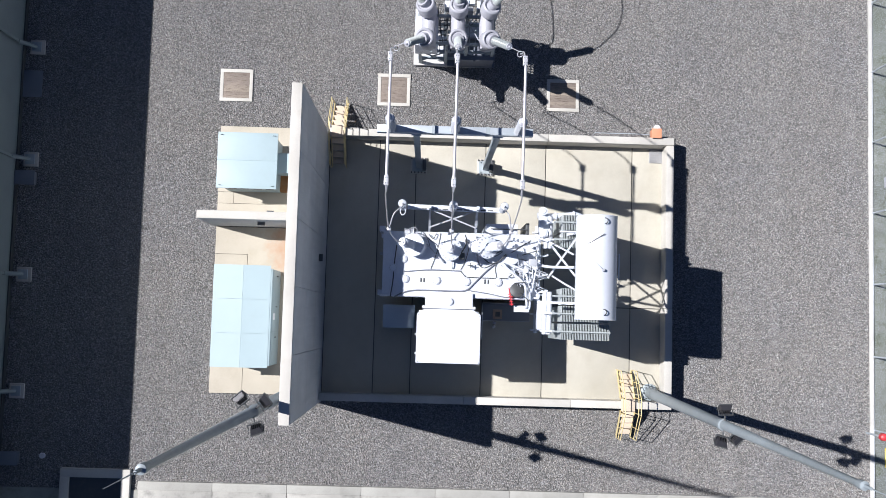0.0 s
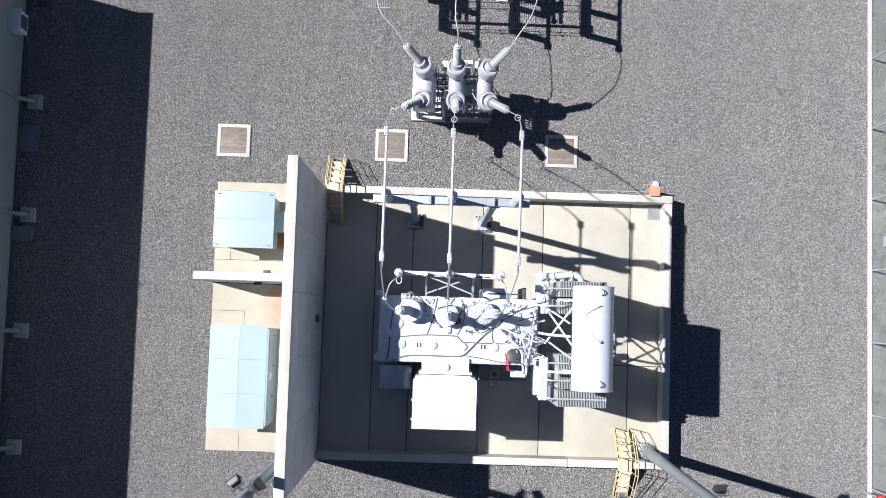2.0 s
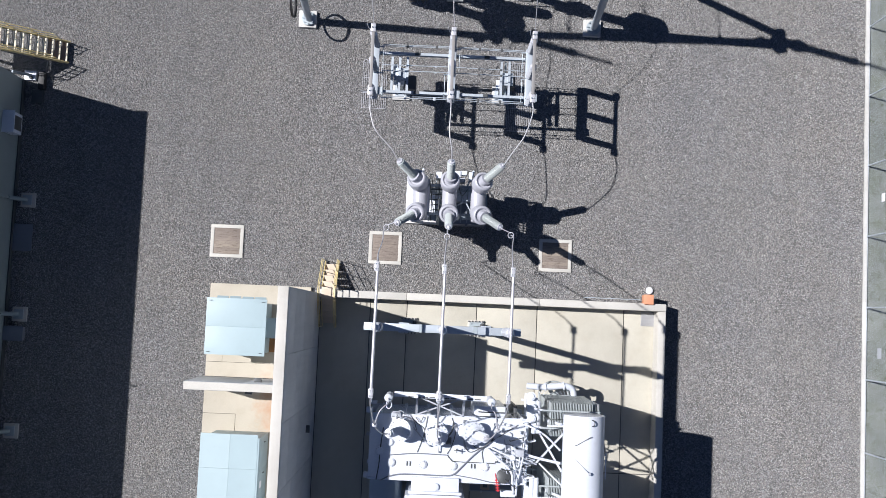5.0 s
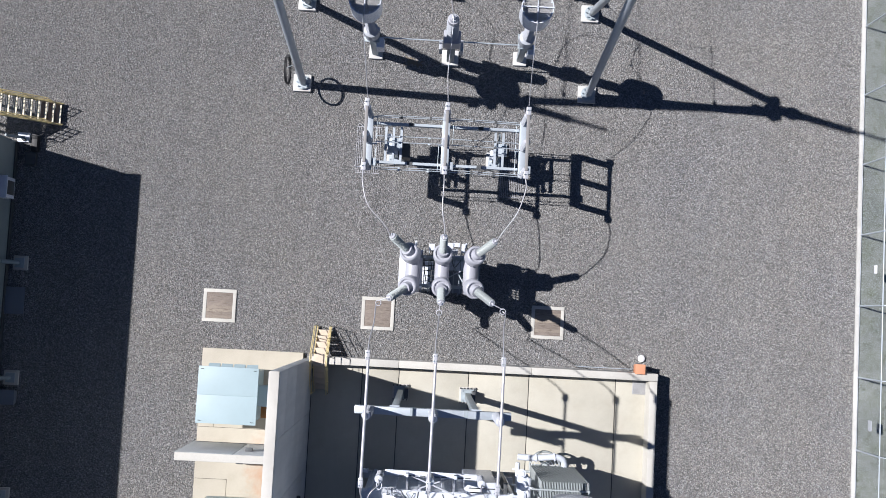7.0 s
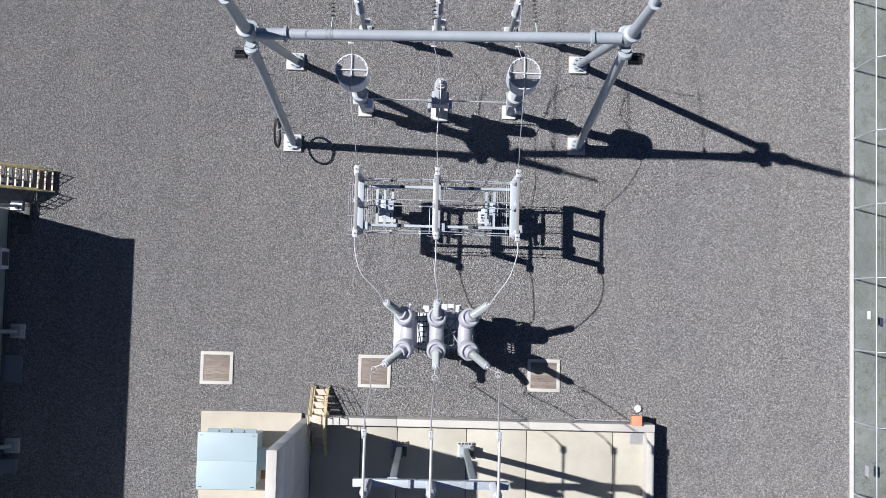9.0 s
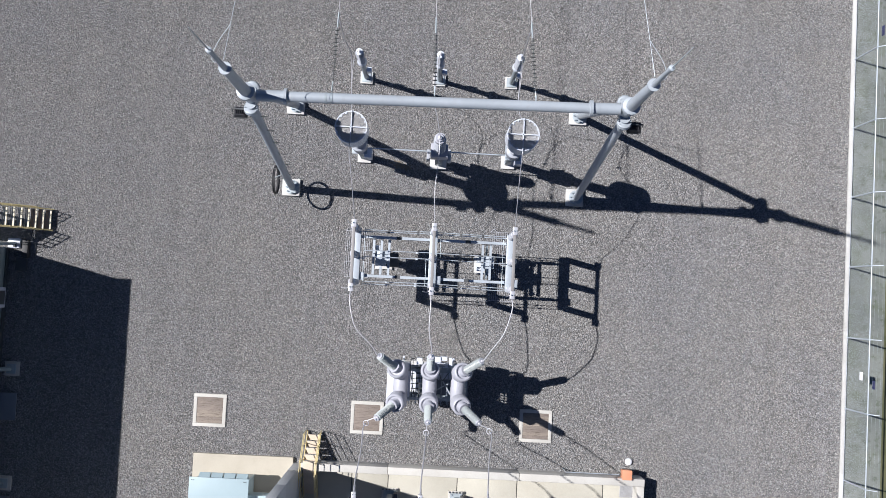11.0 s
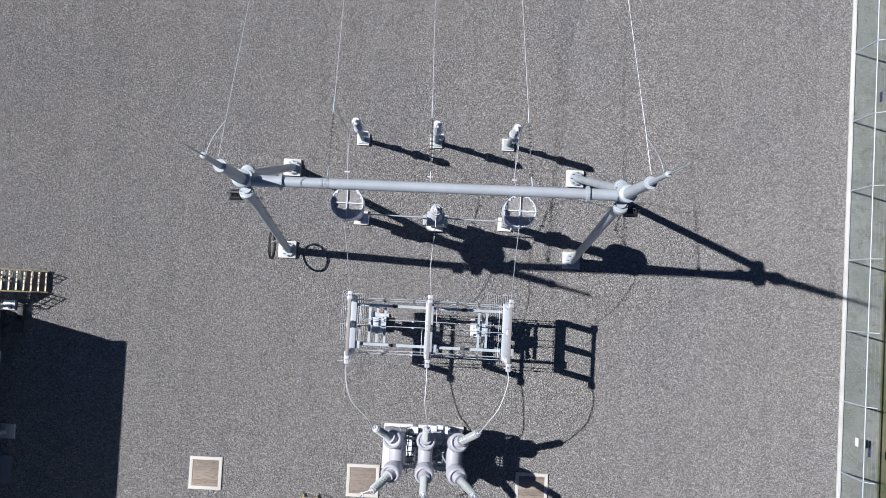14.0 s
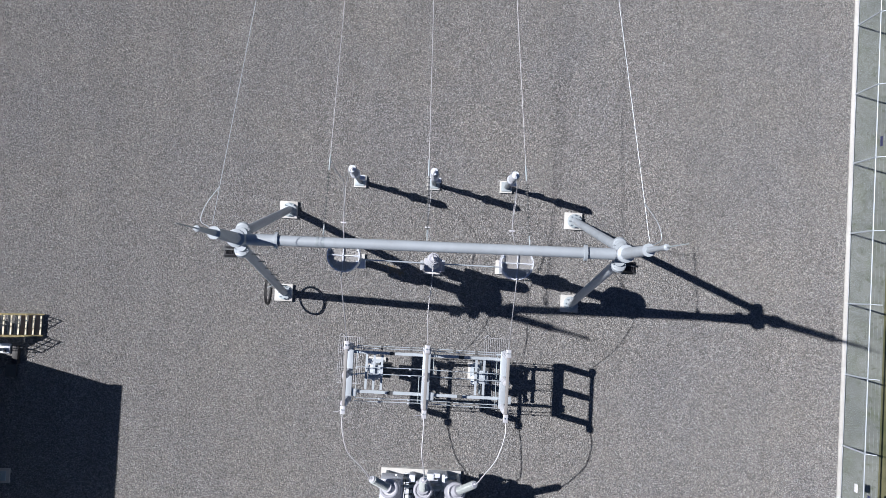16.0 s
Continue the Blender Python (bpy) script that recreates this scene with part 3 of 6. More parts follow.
def transformer():
    o = thing("power_transformer", (0, 0, 0.06), "large pale grey oil-filled power transformer in its basin", "transformer")
    # tank
    CZ = 4.5
    bm = B()
    bx(bm, -1.62, 3.95, 0.92, 3.02, 0.25, CZ - 0.11, 0.04)
    part("tank", bm, WHITE, o)
    for x in (-1.4, -0.5, 0.4, 1.3, 2.2, 3.1, 3.8):
        for y in (0.86, 3.07):
            part("stiffener", bx(B(), x - 0.06, x + 0.06, y - 0.07, y + 0.07, 0.35, CZ - 0.2, 0.01), WHITE, o)
    for y in (1.2, 2.9):
        part("skid", bx(B(), -1.9, 4.2, y - 0.15, y + 0.15, 0, 0.25, 0.02), GREYP, o)
    part("flange", bx(B(), -1.72, 4.06, 0.72, 3.12, CZ - 0.13, CZ - 0.07, 0.008), WHITE, o)
    cov = part("cover", bx(B(), -1.70, 4.04, 0.74, 3.10, CZ - 0.065, CZ, 0.015), WHITE, o)
    bolt = None
    for i in range(29):
        for y in (0.78, 3.06):
            q = (-1.6 + i * 0.2, y, CZ)
            if bolt is None:
                bolt = part("bolt", cyl(B(), (0, 0, 0), (0, 0, 0.012), 0.013, seg=6), WHITE, cov)
                bolt.location = q
            else:
                again(bolt, "bolt", q, cov)
    for x, y in ((0.26, 1.34), (1.35, 1.33), (2.5, 1.34), (-0.89, 1.37), (-0.98, 2.1), (-1.33, 1.76)):
        bm = B()
        lathe(bm, (x, y, CZ), (x, y, CZ + 0.05), [(0, 0.155), (0.8, 0.155), (1, 0.14)], 24)
        m = part("manhole_cover", bm, WHITE, cov)
        part("hatch_lid", cyl(B(), (x, y, CZ + 0.05), (x, y, CZ + 0.065), 0.1, seg=18), WHITE, m)
        nut = part("bolt", cyl(B(), (0, 0, 0), (0, 0, 0.025), 0.013, seg=6), GREYP, m)
        nut.location = (x + 0.125, y, CZ + 0.05)
        for k in range(1, 10):
            again(nut, "bolt", (x + 0.125 * math.cos(k * math.pi / 5), y + 0.125 * math.sin(k * math.pi / 5), CZ + 0.05), m)
    for x in (-0.3, -0.19, 2.03, 2.15):
        part("nameplate", bx(B(), x - 0.027, x + 0.027, 1.27, 1.43, CZ, CZ + 0.015), DARK, cov, "small dark plate")
    for x, y in ((-1.6, 0.8), (-1.6, 3.04), (3.9, 0.8), (3.9, 3.04)):
        part("lifting_eye", bx(B(), x - 0.11, x + 0.11, y - 0.03, y + 0.03, CZ, CZ + 0.12, 0.02), WHITE, cov)
    for y in (0.82, 2.3, 3.1):
        part("lifting_lug", bx(B(), -1.85, -1.7, y - 0.05, y + 0.05, 3.8, 4.2, 0.02), GREYP, o)
    # conduits and cables laid on the cover
    for pts, r, mt, lab in (([(-1.26, 0.7), (-0.91, 0.88), (-0.39, 0.97), (0.95, 0.97), (1.36, 1.02), (1.66, 1.3), (2.06, 1.72), (2.56, 2.14), (2.96, 2.42)], 0.026, SLATE_AND_SHADE, "grey flexible conduit"),
                            ([(2.96, 2.42), (3.3, 2.66), (3.67, 2.9)], 0.016, DARK, "dark control cable"),
                            ([(1.36, 1.02), (2.18, 0.91), (2.8, 0.80), (3.31, 0.82)], 0.016, SLATE_AND_SHADE, "grey flexible conduit"),
                            ([(-0.94, 1.63), (0.0, 1.72), (1.13, 1.71)], 0.02, SLATE_AND_SHADE, "grey flexible conduit"),
                            ([(1.13, 1.71), (1.28, 1.55), (1.47, 1.49), (2.88, 1.48)], 0.016, DARK, "dark control cable"),
                            ([(-1.4, 0.72), (-1.32, 1.31), (-1.3, 1.82), (-1.22, 2.6)], 0.02, DARK, "dark control cable"),
                            ([(0.37, 3.08), (0.25, 2.38), (0.04, 1.76)], 0.014, DARK, "dark control cable"),
                            ([(-0.25, 3.08), (-0.1, 2.88), (0.24, 2.63), (0.3, 2.3)], 0.014, DARK, "dark control cable"),
                            ([(1.25, 3.05), (1.4, 2.6), (1.3, 2.1), (1.13, 1.75)], 0.014, DARK, "dark control cable"),
                            ([(1.9, 3.05), (1.75, 2.2), (1.95, 1.85), (2.4, 2.05)], 0.014, DARK, "dark control cable"),
                            ([(2.45, 1.5), (2.4, 1.9), (2.62, 2.2)], 0.012, DARK, "dark control cable")):
        bm = B()
        tube(bm, spline([(x, y, CZ + r + 0.01) for x, y in pts], 6), r)
        part("cable", bm, mt, o, lab)
    for pts, z, r, mt in (([(1.3, 2.85), (1.27, 2.6), (1.14, 2.39), (1.04, 2.22)], 4.66, 0.028, DARK),
                          ([(-0.1, 2.63), (0.2, 2.3), (0.47, 2.03)], 4.64, 0.024, GREYP),
                          ([(1.68, 2.95), (1.7, 2.5), (1.74, 2.0)], 4.7, 0.03, GREYP),
                          ([(0.8, 2.2), (0.81, 1.83)], 4.62, 0.022, GREYP),
                          ([(1.76, 2.55), (2.17, 2.32), (2.58, 2.47)], 4.62, 0.02, DARK),
                          ([(1.69, 2.31), (2.31, 2.27), (2.62, 2.44)], 4.6, 0.018, SLATE_AND_SHADE),
                          ([(1.95, 2.2), (2.2, 2.02), (2.5, 2.1), (2.75, 2.35)], 4.6, 0.02, DARK),
                          ([(-0.05, 3.0), (0.1, 2.85), (0.2, 3.02)], 4.6, 0.014, DARK),
                          ([(-0.75, 2.95), (-0.5, 3.05), (-0.15, 2.9), (-0.02, 2.6)], 4.62, 0.016, SLATE_AND_SHADE),
                          ([(2.9, 2.05), (3.3, 2.2), (3.8, 2.0)], 4.66, 0.022, SLATE_AND_SHADE),
                          ([(2.9, 1.55), (3.15, 1.7), (3.55, 1.5), (3.9, 1.45)], 4.68, 0.02, DARK),
                          ([(3.05, 1.85), (3.4, 2.0), (3.7, 1.75), (3.95, 1.2)], 4.64, 0.018, GREYP)):
        line = [(*pts[0], CZ)] + [(x, y, z) for x, y in pts] + [(*pts[-1], CZ)]
        part("lead", tube(B(), spline(line, 5), r, 7), mt, o)
    part("thermometer_box", bx(B(), 1.06, 1.26, 2.12, 2.36, CZ, CZ + 0.3, 0.02), DARK, o, "dark thermometer box")
    bm = B()
    cyl(bm, (1.47, 1.91, CZ), (1.47, 1.91, CZ + 0.25), 0.025)
    bar(bm, (1.36, 1.91, CZ + 0.25), (1.58, 1.91, CZ + 0.25), 0.025, 0.025)
    bar(bm, (1.47, 1.82, CZ + 0.25), (1.47, 2.0, CZ + 0.25), 0.025, 0.025)
    part("valve", bm, DARK, o)
    bm = B()
    lathe(bm, (3.02, 2.2, CZ), (3.02, 2.2, CZ + 0.22), [(0, 0.24), (0.4, 0.24), (0.45, 0.2), (0.9, 0.2), (1, 0.15)], 24)
    part("relief_valve", bm, WHITE, o)
    # high-voltage bushings
    for (bxp, by), (tx, ty, tz) in (((-0.48, 2.58), (-1.0, 2.58, 6.2)), ((0.72, 2.48), (0.74, 2.42, 6.35)), ((1.92, 2.58), (2.45, 2.55, 6.2))):
        base, tip = Vector((bxp, by, CZ)), Vector((tx, ty, tz))
        d = tip - base
        bm = B()
        lathe(bm, base - d * 0.03, base + d * 0.30, [(0, 0.36), (0.7, 0.345), (0.73, 0.41), (0.9, 0.41), (0.92, 0.28), (1, 0.22)], 26)
        t = part("turret", bm, WHITE, o)
        insulator(base + d * 0.30, base + d * 0.92, 0.085, 0.17, 0.08, t, WHITE, "bushing")
        q = d.to_track_quat("Z", "Y").to_matrix()
        seat, up = base + d * 0.268, d.normalized()
        stud = part("stud", cyl(B(), (0, 0, 0), up * 0.035, 0.02, seg=6), GREYP, t)
        stud.location = seat + q @ Vector((0.355, 0, 0))
        for k in range(1, 16):
            again(stud, "stud", seat + q @ Vector((0.355 * math.cos(k * math.pi / 8), 0.355 * math.sin(k * math.pi / 8), 0)), t)
        bm = B()
        lathe(bm, base + d * 0.92, tip, [(0, 0.11), (0.5, 0.12), (0.6, 0.05), (1, 0.045)], 12)
        part("terminal", bm, ALU, t)
        ring = part("turret_ring", lathe(B(), (bxp, by, CZ), (bxp, by, CZ + 0.06), [(0, 0.42), (0.8, 0.42), (1, 0.4)], 28), WHITE, t)
        nut = part("bolt", cyl(B(), (0, 0, 0), (0, 0, 0.03), 0.018, seg=6), GREYP, ring)
        nut.location = (bxp + 0.37, by, CZ + 0.06)
        for k in range(1, 14):
            again(nut, "bolt", (bxp + 0.37 * math.cos(k * math.pi / 7), by + 0.37 * math.sin(k * math.pi / 7), CZ + 0.06), ring)
        for k in range(3):
            a = k * 2.1 + bxp
            part("valve", bx(B(), bxp + 0.36 * math.cos(a) - 0.05, bxp + 0.36 * math.cos(a) + 0.05, by + 0.36 * math.sin(a) - 0.05, by + 0.36 * math.sin(a) + 0.05, CZ, CZ + 0.16, 0.02), WHITE, t)
    # surge arresters on an outrigger
    bm = B()
    beam_h(bm, (-0.85, 3.9, 5.45), (2.42, 3.86, 5.45), 0.17, 0.2, 0.02)
    beam = part("outrigger_beam", bm, WHITE, o)
    slot = part("slot", bx(B(), -0.1, 0.1, -0.018, 0.018, 0.0, 0.004), DARK, beam)
    slot.location = (-0.25, 3.83, 5.551)
    for x in (0.0, 0.25, 0.5, 1.0, 1.25, 1.85, 2.1):
        again(slot, "slot", (x, 3.83, 5.551), beam)
    for x in (-0.05, 1.65):
        for za in (4.3, 3.2):
            bm = B()
            bar(bm, (x, 3.05, za), (x, 3.92, 5.36), 0.075, 0.07)
            part("outrigger_arm", bm, GREYP, o)
        part("stub_post", bx(B(), x - 0.05, x + 0.05, 3.82, 3.94, 5.5, 5.85, 0.01), WHITE, o)
    for a, b in (((-0.05, 3.2, 5.36), (1.65, 3.85, 5.36)), ((1.65, 3.2, 5.34), (-0.05, 3.85, 5.34))):
        bm = B()
        bar(bm, a, b, 0.05, 0.03)
        part("brace", bm, GREYP, o)
    for x in (-1.0, 0.76, 2.52):
        a = part("arrester_base", bx(B(), x - 0.1, x + 0.1, 3.76, 3.96, 5.55, 5.62, 0.01), WHITE, o)
        insulator((x, 3.86, 5.62), (x, 3.86, 6.62), 0.07, 0.13, 0.06, a, PORC, "arrester")
        bm = B()
        lathe(bm, (x, 3.86, 6.62), (x, 3.86, 6.80), [(0, 0.13), (0.3, 0.15), (0.7, 0.13), (1, 0.05)], 16)
        part("cap", bm, WHITE, a)
        if x < 0:
            part("lead_loop", tube(B(), [(x + 0.02 + 0.09 * math.sin(k * math.pi / 8), 3.62 + 0.14 * math.cos(k * math.pi / 8), 6.55) for k in range(17)], 0.018, 6), WHITE, a)
    # low-voltage terminal box on the south side
    box = part("terminal_box", bx(B(), -0.34, 1.82, -1.56, 0.25, 0.5, 4.68, 0.03), WHITE, o)
    part("lid", prism(B(), [(-0.41, -1.64), (1.89, -1.64), (1.89, 0.13), (1.62, 0.30), (-0.14, 0.30), (-0.41, 0.13)], 4.683, 4.76), WHITE, box)
    nut = part("bolt", cyl(B(), (0, 0, 0), (0, 0, 0.025), 0.02, seg=6), GREYP, box)
    nut.location = (-0.36, -1.59, 4.76)
    for x, y in ((1.84, -1.59), (-0.36, 0.08), (1.84, 0.08)):
        again(nut, "bolt", (x, y, 4.76), box)
    for x in (-0.44, 1.92):
        for y in (-1.3, -0.62):
            part("lid_lug", bx(B(), x - 0.03, x + 0.03, y - 0.035, y + 0.035, 4.62, 4.7, 0.01), GREYP, box)
    part("door_bar", cyl(B(), (1.96, -0.75, 4.5), (1.96, 0.22, 4.5), 0.02), GREYP, box)
    part("throat", bx(B(), -0.12, 1.6, 0.30, 0.90, 3.4, 4.62, 0.02), WHITE, o)
    part("throat_flange", bx(B(), -0.22, 1.70, 0.32, 0.42, 3.3, 4.74, 0.01), WHITE, o)
    bm = B()
    cyl(bm, (0.75, 0.58, 4.62), (0.75, 0.58, 4.7), 0.13, seg=18)
    part("hand_hole", bm, WHITE, o)
    for x in (-0.36, 1.84):
        for y in (-0.2, -0.95):
            part("lug", bx(B(), x - 0.06, x + 0.06, y - 0.06, y + 0.06, 4.2, 4.36, 0.01), GREYP, box)
    for x in (-0.2, 1.7):
        for y in (-1.4, 0.1):
            part("box_leg", bx(B(), x - 0.07, x + 0.07, y - 0.07, y + 0.07, 0, 0.5), GREYP, box)
    # control cabinet on the south-west corner
    cab = part("control_box", bx(B(), -1.70, -0.58, -0.38, 0.40, 0.3, 2.0, 0.02), GREYP, o, "grey control box")
    part("control_box_roof", bx(B(), -1.76, -0.52, -0.44, 0.46, 2.0, 2.05, 0.01), GLOSS, cab, "shiny grey sheet-metal roof")
    part("control_box_stand", bx(B(), -1.6, -0.7, -0.15, 0.4, 0, 0.3), DARK, cab)
    # boxes east of the terminal box
    tap = part("tap_changer_box", bx(B(), 2.15, 3.98, -0.04, 0.62, 0.1, 1.5, 0.02), SLATE_AND_SHADE, o, "slate grey tap changer cabinet")
    for x0, x1, y0, y1 in ((2.13, 4.0, -0.07, -0.045), (2.13, 4.0, 0.625, 0.65), (2.13, 2.155, -0.045, 0.625), (3.975, 4.0, -0.045, 0.625)):
        part("roof_edge", bx(B(), x0, x1, y0, y1, 1.46, 1.53), GREYP, tap)
    gauge = part("gauge_frame", bx(B(), 2.55, 2.91, 0.02, 0.39, 1.504, 1.6, 0.02), BROWN_TREADSHADE, o, "brown gauge frame")
    part("gauge_window", bx(B(), 2.64, 2.82, 0.11, 0.3, 1.6, 1.63, 0.01), DARK, gauge)
    # conservator
    cy0, cy1, cx, cz, r = 0.05, 3.59, 5.67, 6.85, 0.70
    bm = B()
    L = cy1 - cy0
    lathe(bm, (cx, cy0, cz), (cx, cy1, cz), [(0, r * 0.97), (0.002, r * 1.015), (0.014, r * 1.015), (0.0145, r), (0.9855, r), (0.986, r * 1.015), (0.998, r * 1.015), (1, r * 0.97)], 48)
    c = part("conservator", bm, WHITE, o)
    for y in (0.32, 3.38):
        bm = B()
        tube(bm, [(cx + 0.15 + 0.1 * math.sin(a), y + 0.1 * math.cos(a), cz + r - 0.02 + 0.06 * abs(math.sin(a / 2))) for a in [k * 0.45 for k in range(8)]], 0.016)
        part("lifting_lug", bm, DARK, c)
    bm = B()
    tube(bm, [(cx - 0.64, 2.46, cz + 0.25), (cx - 0.3, 2.65, cz + r - 0.03), (cx + 0.14, 2.93, cz + r + 0.04)], 0.014)
    part("vent_pipe", bm, DARK, c)
    bm = B()
    tube(bm, [(cx - 0.62, 2.36, cz + 0.3), (cx - 0.3, 2.12, cz + r - 0.03), (cx + 0.12, 1.72, cz + r + 0.05)], 0.014)
    cyl(bm, (cx + 0.12, 1.72, cz + r - 0.05), (cx + 0.12, 1.72, cz + r + 0.08), 0.05)
    part("filler_neck", bm, GREYP, c)
    gauge = part("oil_gauge", cyl(B(), (cx + 0.78, 1.46, cz), (cx + 0.78, 2.33, cz), 0.02), WHITE, c)
    for y in (1.52, 2.27):
        part("gauge_elbow", cyl(B(), (cx + 0.66, y, cz), (cx + 0.79, y, cz), 0.03), GREYP, gauge)
    for y in (0.62, 3.1):
        for x in (4.75, 6.2):
            bm = B()
            bar(bm, (x, y, 4.6 if x < 5 else 0.0), (x * 0.4 + cx * 0.6, y, cz - r * 0.72), 0.09, 0.09, (0, 1, 0))
            part("support_leg", bm, WHITE, o)
        bm = B()
        beam_h(bm, (4.0 if y < 1 else 4.5, y, 6.24), (6.15, y, 6.24), 0.08 if y < 1 else 0.05, 0.12)
        part("support_beam", bm, WHITE, o)
    for y0, y1 in ((0.75, 2.95), (2.95, 0.75)):
        for x, za, zb in ((6.12, 3.6, 6.3),):
            bm = B()
            bar(bm, (x, y0, za), (x, y1, zb - 0.3), 0.07, 0.07, (1, 0, 0))
            part("brace", bm, WHITE, o)
    for y0, y1 in ((1.55, 2.85), (2.85, 1.55)):
        bm = B()
        bar(bm, (4.3, y0, 4.7), (5.05, y1, 6.3), 0.065, 0.05)
        part("brace", bm, WHITE, o)
    # radiators in two banks, each a row of flat fins hung from a header
    fin = None
    for y in (-0.38, 0.26, 0.88, 2.91, 3.53):
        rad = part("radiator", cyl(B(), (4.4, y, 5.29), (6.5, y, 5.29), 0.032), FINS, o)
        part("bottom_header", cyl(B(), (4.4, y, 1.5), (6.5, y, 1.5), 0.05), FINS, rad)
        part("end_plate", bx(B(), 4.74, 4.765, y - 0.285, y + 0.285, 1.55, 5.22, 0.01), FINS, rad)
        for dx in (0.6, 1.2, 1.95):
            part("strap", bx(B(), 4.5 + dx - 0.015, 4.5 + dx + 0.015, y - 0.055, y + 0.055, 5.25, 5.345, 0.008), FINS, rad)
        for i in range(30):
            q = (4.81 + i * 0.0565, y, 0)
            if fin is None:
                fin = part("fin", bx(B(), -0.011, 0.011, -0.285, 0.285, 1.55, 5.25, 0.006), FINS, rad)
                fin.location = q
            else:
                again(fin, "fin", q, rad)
    # fan under the north bank, and the pipe beside it
    fan = part("cooling_fan", lathe(B(), (5.35, 3.72, 1.1), (5.35, 3.72, 1.38), [(0, 0.6), (0.1, 0.63), (0.9, 0.63), (1.0, 0.6), (0.9, 0.57), (0.1, 0.57)], 32, False), FINS, o)
    part("fan_motor", cyl(B(), (5.35, 3.72, 1.12), (5.35, 3.72, 1.4), 0.14, seg=18), FINS, fan)
    for k in range(6):
        a = k * math.pi / 3
        part("fan_blade", bar(B(), (5.35, 3.72, 1.22), (5.35 + 0.53 * math.cos(a), 3.72 + 0.53 * math.sin(a), 1.27), 0.16, 0.012, (0.25, 0.1, 1)), FINS, fan)
    for r in (0.2, 0.32, 0.44, 0.55):
        part("guard_ring", tube(B(), [(5.35 + r * math.cos(k * math.pi / 14), 3.72 + r * math.sin(k * math.pi / 14), 1.41) for k in range(29)], 0.008, 5), WHITE, fan)
    for z in (4.55, 1.0):
        for x in ((4.22, 4.38) if z > 2 else (4.3,)):
            bm = B()
            cyl(bm, (x, -0.5, z), (x, 1.05, z), 0.09)
            part("header_pipe", bm, WHITE, o)
            part("header_pipe", cyl(B(), (x, 2.62, z), (x, 3.8, z), 0.09), GREYP if x > 4.3 else WHITE, o)
    for y in (-0.38, 0.26, 2.91, 3.53):
        for z in (4.55, 1.0):
            bm = B()
            cyl(bm, (4.1, y, z), (4.5, y, z + 0.5 if z < 2 else 5.29), 0.04)
            part("valve_pipe", bm, WHITE, o)
    part("header_box", bx(B(), 3.95, 4.35, 3.2, 3.9, 4.2, 4.62, 0.05), WHITE, o)
    bm = B()
    tube(bm, spline([(4.2, 4.14, 1.8), (4.8, 4.12, 1.8), (5.3, 4.16, 1.8), (5.68, 4.2, 1.8), (5.98, 4.1, 1.75), (6.08, 3.85, 1.65), (6.08, 3.6, 1.5)], 6), 0.125, 14)
    elbow = part("elbow_pipe", bm, WHITE, o)
    for a, b in (((4.9, 4.12, 1.8), (4.96, 4.13, 1.8)), ((5.62, 4.19, 1.8), (5.68, 4.2, 1.8))):
        part("pipe_flange", cyl(B(), a, b, 0.17, seg=18), WHITE, elbow)
    # oil pipework between cover and conservator
    for pts, r in (([(2.62, 1.98, CZ), (2.64, 1.98, 4.85), (2.9, 1.75, 4.9), (3.42, 1.29, 4.9), (3.5, 0.85, 4.85), (3.56, 0.5, 4.7), (3.56, 0.45, 4.42)], 0.045),
                   ([(2.74, 2.05, CZ), (2.76, 2.05, 4.85), (3.46, 1.77, 4.9), (3.95, 1.6, 4.9), (4.25, 1.55, 4.6)], 0.035),
                   ([(3.43, 1.7, CZ), (3.5, 1.66, 4.75), (3.64, 1.0, 4.75), (3.66, 0.46, 4.7), (3.66, 0.42, 4.4)], 0.04),
                   ([(3.55, 2.1, CZ), (3.6, 2.05, 5.2), (4.2, 1.9, 5.5), (5.0, 1.85, 6.35)], 0.05),
                   ([(3.8, 2.99, 4.9), (4.2, 2.85, 5.1), (4.62, 2.61, 5.4), (4.95, 2.3, 6.4)], 0.035),
                   ([(4.44, 1.6, 4.9), (4.8, 1.3, 5.6), (5.16, 1.02, 6.35)], 0.035),
                   ([(3.72, 0.85, 4.55), (3.75, 1.3, 4.9), (3.85, 1.9, 4.9), (3.9, 2.8, 4.6)], 0.03),
                   ([(3.0, 1.62, 4.55), (3.5, 1.4, 4.75), (4.0, 1.2, 4.75), (4.3, 1.1, 4.5)], 0.02),
                   ([(3.1, 1.9, 4.55), (3.6, 1.55, 4.7), (3.9, 1.0, 4.7), (4.2, 0.9, 4.5)], 0.02)):
        bm = B()
        tube(bm, spline(pts, 5), r, 10)
        part("oil_pipe", bm, WHITE, o)
    for x, y, z0, z1, r in ((3.47, 1.77, 4.7, 4.98, 0.11), (3.75, 1.55, 4.5, 4.95, 0.06), (3.62, 1.2, 4.5, 4.85, 0.05), (3.88, 2.3, 4.5, 4.8, 0.07), (3.7, 2.65, 4.5, 4.75, 0.06), (3.95, 1.85, 4.5, 5.0, 0.05)):
        bm = B()
        lathe(bm, (x, y, z0), (x, y, z1), [(0, r * 0.6), (0.55, r * 0.6), (0.57, r), (0.72, r), (0.74, r * 0.5), (0.9, r * 0.5), (0.92, r * 0.9), (1, r * 0.8)], 16)
        part("valve", bm, WHITE, o)
    for x0, y0, x1, y1 in ((2.86, 1.85, 3.38, 1.74), (2.9, 1.68, 3.4, 1.58)):
        bm = B()
        bar(bm, (x0, y0, 4.72), (x1, y1, 4.72), 0.06, 0.05)
